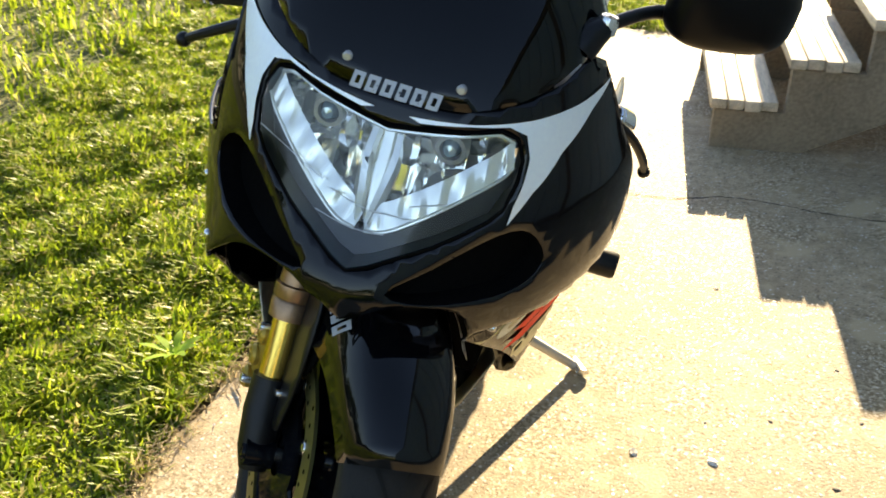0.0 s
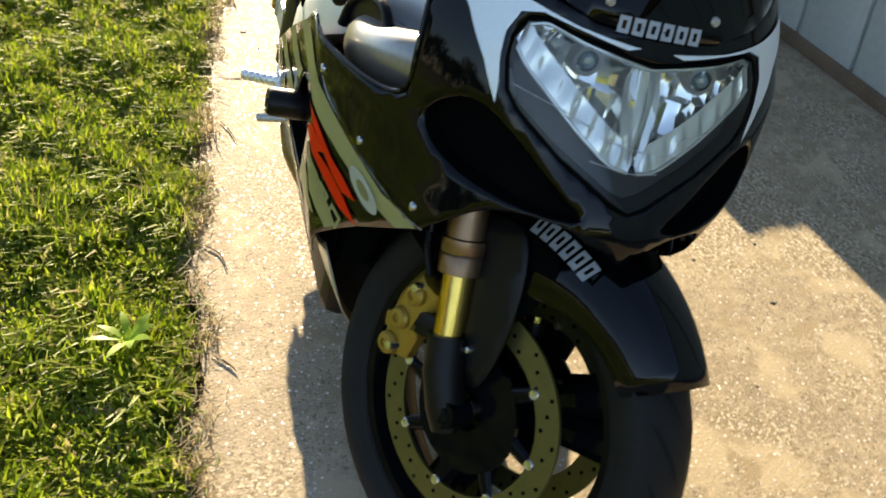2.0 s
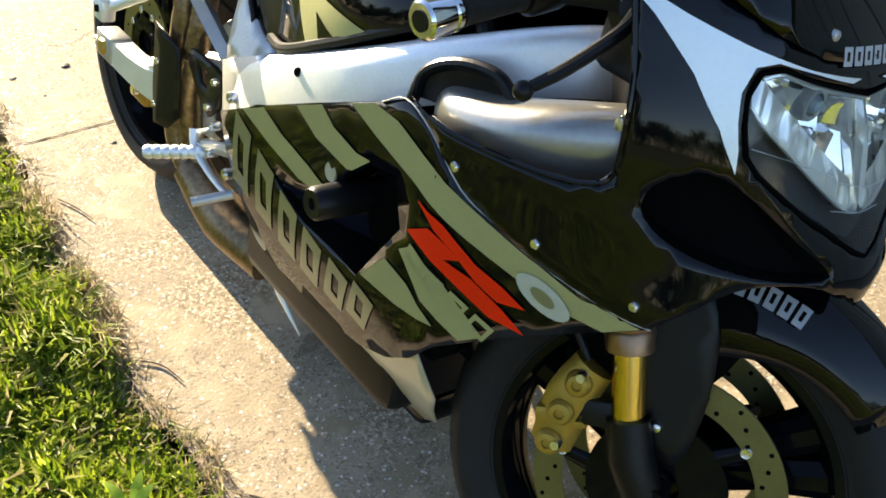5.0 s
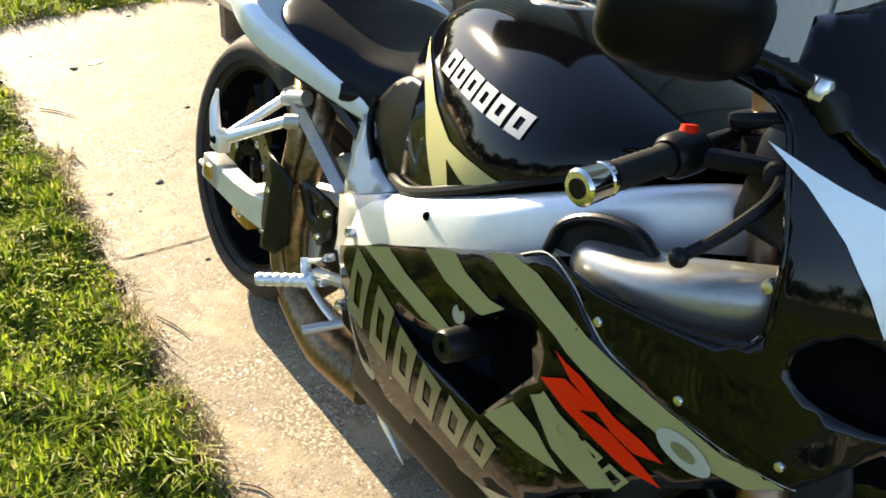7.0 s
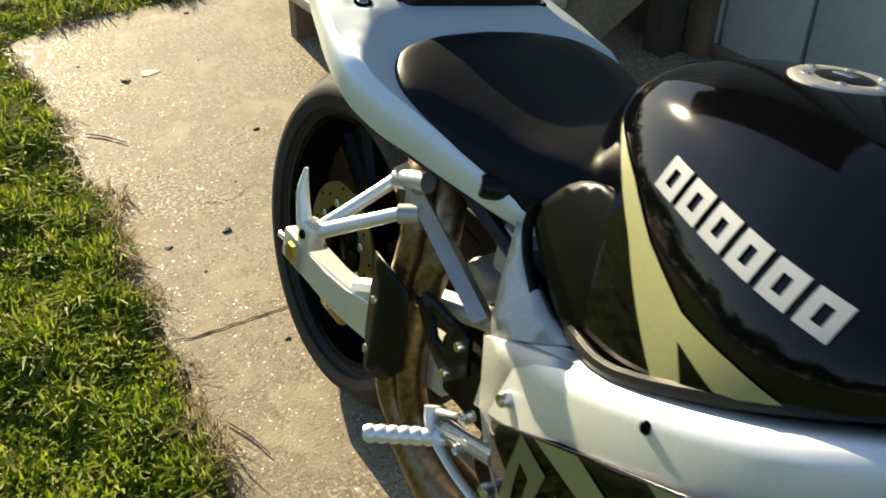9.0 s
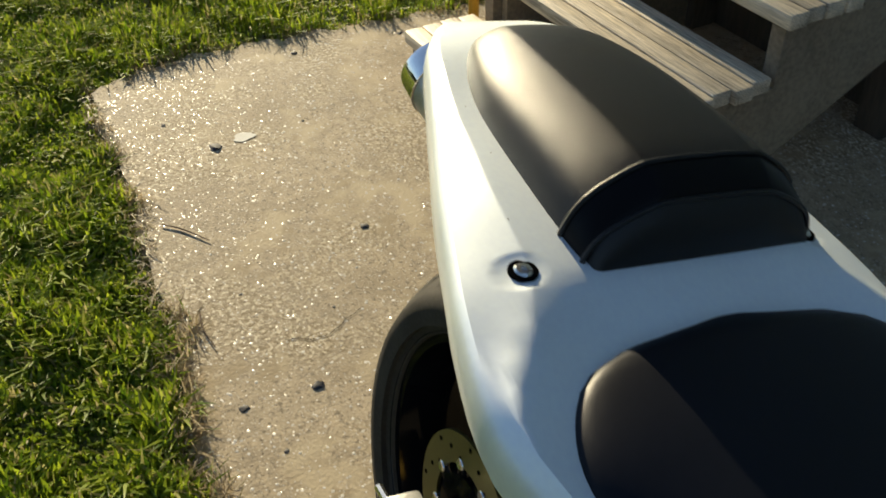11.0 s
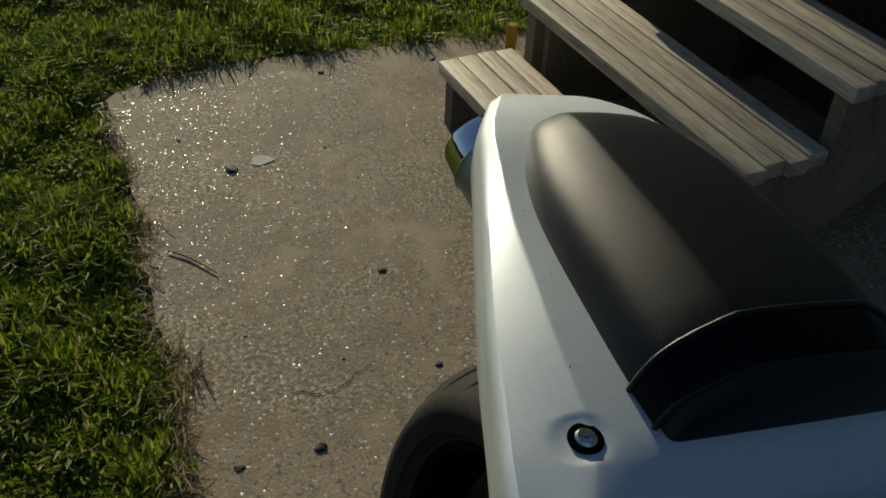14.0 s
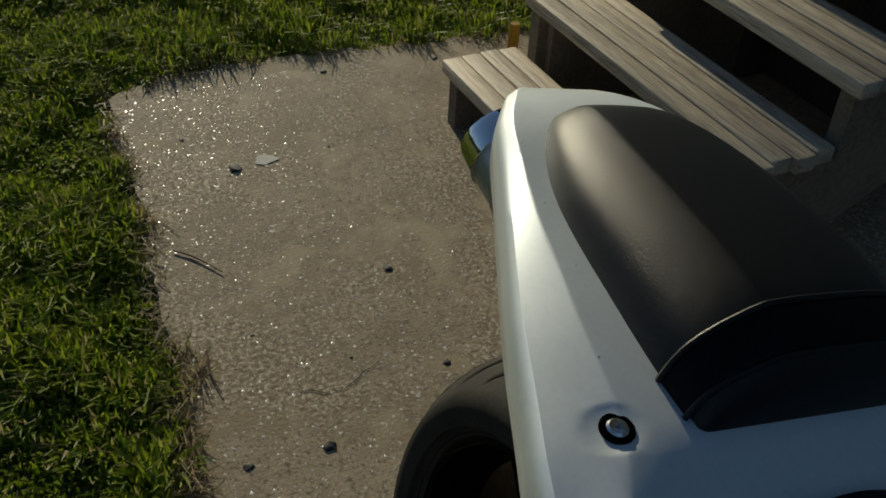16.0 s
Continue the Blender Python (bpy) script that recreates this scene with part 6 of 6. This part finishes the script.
# --- steering: fork, wheel, bars, turned to the left
STEER = Matrix.Translation((0.43, 0.012, 0.85)) @ pose(0, 0, 0, 0, -22, 0) @ pose(0, 0, 0, 0, 0, 29)
fork = new("front_fork")
fork.parent = bike
fork.matrix_local = STEER
fork["label"] = "gold upside-down front fork"
for s in (-1, 1):
    y = s * 0.1
    part("fork_tube", tube([(0, y, 0.115), (0, y, -0.36)], 0.027, 24), M_BRONZE, fork, "bronze outer fork tube")
    part("fork_collar", lathe([(0.027, -0.35), (0.031, -0.352), (0.031, -0.368), (0.029, -0.372), (0.031, -0.376), (0.030, -0.40), (0.022, -0.402)], 24, "Z", (0, y, 0)), M_BRONZE, fork)
    part("fork_slider", tube([(0, y, -0.395), (0, y, -0.5)], 0.0215, 24), M_GOLD, fork, "polished gold fork slider")
    part("fork_lower", tube([(0, y, -0.488), (0.003, y, -0.54), (0.018, y, -0.59), (0.024, y, -0.62)], (0.028, 0.03, 0.028, 0.02), 18), M_PLASTIC, fork, "black fork lower")
    part("axle_clamp", lathe([(0.0, s * 0.024), (0.011, s * 0.024), (0.013, s * 0.02), (0.02, s * 0.02), (0.022, -s * 0.02)], 20, "Y", (0.03, y, -0.592)), M_RIM, fork)
    part("fork_cap", lathe([(0.0, 0.124), (0.012, 0.124), (0.014, 0.118), (0.025, 0.118), (0.0265, 0.11)], 20, "Z", (0, y, 0)), M_PLASTIC, fork)
    part("pinch_bolt", lathe([(0.0, 0.006), (0.005, 0.006), (0.006, -0.004)], 10, "X", (0.03, y - s * 0.014, -0.525)), M_STEEL, fork)
    # gold four-piston caliper behind the leg
    cb = tube([(-0.045, y - s * 0.012, -0.43), (-0.075, y - s * 0.012, -0.475), (-0.10, y - s * 0.012, -0.54)], (0.022, 0.026, 0.022), 10, curve=3, flat=1.3)
    part("caliper_body", cb, M_CALIP, fork, "gold brake caliper")
    part("caliper_bridge", boxm((-0.118, y - s * 0.012 - 0.02, -0.512), (-0.05, y - s * 0.012 + 0.02, -0.486), 0.006), M_CALIP, fork, "gold brake caliper")
    part("caliper_slot", boxm((-0.079, y + s * 0.0, -0.487), (-0.073, y + s * 0.0 + 0.001 + abs(s) * 0.018, -0.452), 0.002), M_MATTE, fork)
    for (dx, dz) in ((-0.060, -0.448), (-0.082, -0.488), (-0.098, -0.53)):
        part("piston_housing", lathe([(0.0, s * 0.028), (0.006, s * 0.028), (0.007, s * 0.032), (0.013, s * 0.031), (0.017, s * 0.026), (0.0185, 0.0)], 20, "Y", (dx, y - s * 0.01, dz)), M_CALIP, fork, "gold brake caliper")
    part("caliper_mount", boxm((-0.075, y - 0.008, -0.505), (-0.01, y + 0.008, -0.47), 0.004), M_PLASTIC, fork)
    for dz in (-0.437, -0.53):
        part("caliper_bolt", lathe([(0.0, s * 0.03), (0.006, s * 0.03), (0.008, s * 0.024), (0.008, 0.0)], 10, "Y", (-0.055 - 0.35 * (-0.437 - dz), y - s * 0.006, dz)), M_STEEL, fork)
    part("brake_hose", tube([(-0.05, y, -0.42), (-0.07, y * 0.95, -0.36), (-0.05, y * 0.8, -0.28), (-0.04, y * 0.7, -0.1)], 0.0055, 8, curve=5), M_PLASTIC, fork, "black brake hose")
part("lower_clamp", boxm((-0.035, -0.135, -0.21), (0.035, 0.135, -0.165), 0.012), M_PLASTIC, fork)
part("top_clamp", boxm((-0.05, -0.13, 0.045), (0.03, 0.13, 0.066), 0.008), M_PLASTIC, fork, "black top clamp")
part("axle", tube([(0.03, -0.118, -0.592), (0.03, 0.118, -0.592)], 0.011, 14), M_STEEL, fork)

front = wheel("front_wheel", 0.30, 0.122, 0.224, "black cast front wheel turned to one side", M_RUBBER)
front.parent = bike
front.matrix_local = STEER @ pose(0.03, 0, -0.592, 0, 15, 0)
tread(front, 0.30, 0.122, 24)
for s in (-1, 1):
    disc(front, 0.122, 0.16, s * 0.068, 45)

# front mudguard over the wheel
fb = bmesh.new()
rows = []
for i in range(29):
    t = i / 28
    a = math.radians(14 + 130 * t)          # from the front edge over the top to behind the fork
    wv = 0.074 * (0.62 + 0.55 * math.sin(math.pi * min(1, t * 1.25 + 0.12)) ** 0.8)
    drop = 0.03 + 0.055 * math.exp(-((t - 0.42) / 0.2) ** 2)
    row = []
    for k in range(17):
        u = -1 + 2 * k / 16
        r = 0.332 - 0.05 * abs(u) ** 2.4 - drop * max(0.0, abs(u) - 0.72) / 0.28
        row.append(fb.verts.new((r * math.cos(a), u * wv * (1.0 if abs(u) < 0.75 else 1.02), r * math.sin(a))))
    rows.append(row)
for i in range(28):
    for k in range(16):
        fb.faces.new((rows[i][k], rows[i][k + 1], rows[i + 1][k + 1], rows[i + 1][k]))
guard = solid(part("front_mudguard", fb, M_BLACK, bike, "gloss black front mudguard", smooth=60), 0.003)
guard.matrix_local = STEER @ pose(0.03, 0, -0.592, 0, -24 + 24, 0) @ pose(0, 0, 0, 0, -10, 0)


def guard_fn(s):
    def fn(a, u):
        t = (math.degrees(a) - 14) / 130
        wv = 0.074 * (0.62 + 0.55 * math.sin(math.pi * min(1, t * 1.25 + 0.12)) ** 0.8)
        r = 0.3365 - 0.05 * abs(u) ** 2.4
        return Vector((r * math.cos(a), s * (u * wv + 0.0035), r * math.sin(a)))
    return fn


for s in (-1, 1):
    leaf = [(0.015, 0.27), (0.10, 0.262), (0.108, 0.20), (0.085, 0.12), (0.05, 0.055), (0.022, 0.04), (-0.002, 0.075), (-0.012, 0.16)]
    solid(part("fork_guard", patch(rounded(leaf, 3), lambda x, z, s=s: Vector((x, s * (0.088 + 0.02 * (0.28 - z)), z)), 0.02), M_PLASTIC, guard, "black leaf-shaped fork guard"), 0.004)
    for x, z in ((0.012, 0.2), (0.02, 0.09)):
        part("guard_screw", lathe([(0.0, s * 0.008), (0.005, s * 0.007), (0.0065, s * 0.003), (0.0065, -s * 0.004)], 12, "Y", (x, s * (0.088 + 0.02 * (0.28 - z)), z)), M_STEEL, guard, "bright screw head")
    bars(guard_fn(s), math.radians(66.5), math.radians(44.5), 0.93, 0.93, 0.2, 6, M_WHITE, guard, 0.0, 0.25, label="pale decal bar")
    plate = [(-0.12, 0.26), (-0.05, 0.285), (0.06, 0.288), (0.135, 0.255), (0.15, 0.2), (0.08, 0.13), (-0.01, 0.12), (-0.05, 0.18)]
    solid(part("guard_stay", patch(rounded(plate, 3), lambda x, z, s=s: Vector((x, s * (0.078 + 0.03 * (0.28 - z)), z)), 0.02), M_MATTE, guard, "black mudguard side stay"), 0.004)

# handlebars
bar = new("handlebar")
bar.parent = bike
bar.matrix_local = STEER


def turned(p, s):
    """A place on the right bar, in the steering's own axes, mirrored for the left."""
    q = STEER.inverted() @ Vector(p)
    return Vector((q.x, -s * q.y * (1.28 if s > 0 else 1.0), q.z))


bar["label"] = "clip-on handlebars with black grips and levers"
for s in (-1, 1):
    b0, b1 = turned((0.43, -0.13, 0.885), s), turned((0.446, -0.357, 0.849), s)
    d = (b1 - b0).normalized()
    L = (b1 - b0).length
    part("clip_on", lathe([(0.029, -0.02), (0.037, -0.018), (0.037, 0.018), (0.029, 0.02)], 24, "Z", (0, s * 0.1, 0.02), closed=True), M_PLASTIC, bar)
    part("bar_tube", tube([b0 - d * 0.02, b1], 0.011, 14), M_PLASTIC, bar)
    gp = [b0 + d * (L * (0.42 + 0.375 * k / 16)) for k in range(17)]
    part("grip", tube(gp, [0.0185 if k in (0, 16) else 0.0165 + 0.0006 * (k % 2) for k in range(17)], 20), M_RUBBER, bar, "ribbed black rubber grip")
    e0 = b0 + d * (L * 0.80)
    part("bar_end", tube([e0, e0 + d * 0.003, e0 + d * 0.008, e0 + d * 0.010, e0 + d * 0.012, e0 + d * 0.041, e0 + d * 0.0445], (0.016, 0.0195, 0.0195, 0.0175, 0.0195, 0.0205, 0.0175), 24), M_CHROME, bar, "chrome bar end weight")
    part("bar_end_screw", tube([e0 + d * 0.044, e0 + d * 0.0458], 0.0055, 10), M_CALIP, bar)
    sw0, sw1 = b0 + d * (L * 0.16), b0 + d * (L * 0.40)
    sw = part("switch_pod", tube([sw0, sw0 + d * 0.008, sw1 - d * 0.008, sw1], (0.02, 0.026, 0.026, 0.021), 14), M_PLASTIC, bar, "black switch housing")
    part("kill_switch", tube([sw0.lerp(sw1, 0.5) + Vector((0.006, 0, 0.022)), sw0.lerp(sw1, 0.5) + Vector((0.007, 0, 0.031))], (0.011, 0.009), 12), M_RED, bar, "red switch button")
    m0 = turned((0.515, -0.13, 0.888), s)
    part("master_cylinder", tube([m0 + Vector((-0.01, s * -0.03, 0)), m0 + Vector((0.0, s * 0.035, -0.004))], (0.014, 0.013), 12), M_PLASTIC, bar)
    part("lever_perch", tube([sw0.lerp(sw1, 0.5), m0], 0.012, 10), M_PLASTIC, bar)
    part("reservoir_cup", lathe([(0.0, 0.05), (0.018, 0.05), (0.02, 0.046), (0.02, 0.01), (0.014, 0.0)], 20, "Z", m0 + Vector((0.03, s * -0.03, -0.004))), M_CAST, bar, "small fluid cup")
    lv = [m0, turned((0.540, -0.16, 0.888), s), turned((0.560, -0.205, 0.876), s), turned((0.560, -0.262, 0.845), s), turned((0.549, -0.301, 0.82), s)]
    part("lever", tube(lv, (0.009, 0.0085, 0.0075, 0.007, 0.006), 10, curve=5), M_PLASTIC, bar, "black brake or clutch lever")
    tip = bmesh.new()
    bmesh.ops.create_uvsphere(tip, u_segments=14, v_segments=10, radius=0.0105)
    for v in tip.verts:
        v.co += lv[-1]
    part("lever_ball", tip, M_PLASTIC, bar)
    part("cable", tube([m0 + Vector((0.0, s * -0.03, -0.01)), m0 + Vector((0.0, s * -0.06, -0.06)), Vector((-0.03, s * 0.05, -0.12))], 0.005, 8, curve=5), M_PLASTIC, bar, "black cable")

# mirrors
for s in (-1, 1):
    mir = new("mirror")
    mir.parent = bike
    mir["label"] = "black rear-view mirror on a slim stalk"
    base = Vector((0.565, 0.02 + s * 0.195, 0.985))
    h0 = Vector((0.465, 0.02 + s * 0.29, 1.01))
    part("mirror_base", tube([base + Vector((0.01, -s * 0.01, -0.02)), base, base + Vector((-0.01, s * 0.012, 0.012))], (0.02, 0.018, 0.013), 14), M_PLASTIC, mir)
    part("mirror_joint", lathe([(0.0, 0.012), (0.01, 0.011), (0.013, 0.004), (0.012, -0.01)], 14, "Z", base + Vector((-0.008, s * 0.012, 0.012))), M_STEEL, mir)
    part("mirror_stalk", tube([base + Vector((-0.008, s * 0.012, 0.012)), base.lerp(h0, 0.55) + Vector((0, 0, 0.012)), h0], (0.0085, 0.008, 0.011), 12, curve=4), M_PLASTIC, mir)
    mb = bmesh.new()
    bmesh.ops.create_uvsphere(mb, u_segments=28, v_segments=16, radius=1)
    for v in mb.verts:
        c = v.co
        q = Vector((math.copysign(abs(c.x) ** 0.8, c.x) * 0.024, math.copysign(abs(c.y) ** 0.7, c.y) * 0.084, math.copysign(abs(c.z) ** 0.6, c.z) * 0.054))
        if q.x > 0:
            q.x *= 1.6
        v.co = q
    shell = part("mirror_shell", mb, M_MIRROR, mir, "rounded black mirror housing", smooth=60)
    shell.matrix_local = pose(0.478, 0.02 + s * 0.34, 1.036, 0, 6, s * 27)
    mg = part("mirror_glass", patch(rounded([(-0.07, -0.036), (-0.07, 0.03), (-0.05, 0.042), (0.05, 0.042), (0.07, 0.03), (0.07, -0.036)], 3), lambda y, z: Vector((-0.0245, y * 0.95, z * 0.95)), 0.03), M_CHROME, mir, "mirror glass")
    mg.matrix_local = shell.matrix_local

# side stand
stand = new("side_stand")
stand.parent = bike
stand["label"] = "black side stand with a bright steel foot"
foot = bike.matrix_world.inverted() @ Vector((-0.035, 0.40, 0.012))
root_ = Vector((0.02, 0.14, 0.20))
part("stand_leg", tube([root_, root_.lerp(foot, 0.5), foot], (0.013, 0.011, 0.010), 12), M_CAST, stand)
part("stand_foot", tube([foot + Vector((-0.02, -0.005, 0)), foot + Vector((0.02, 0.02, 0.003))], (0.012, 0.015), 12, flat=0.6), M_STEEL, stand, "bright worn foot")
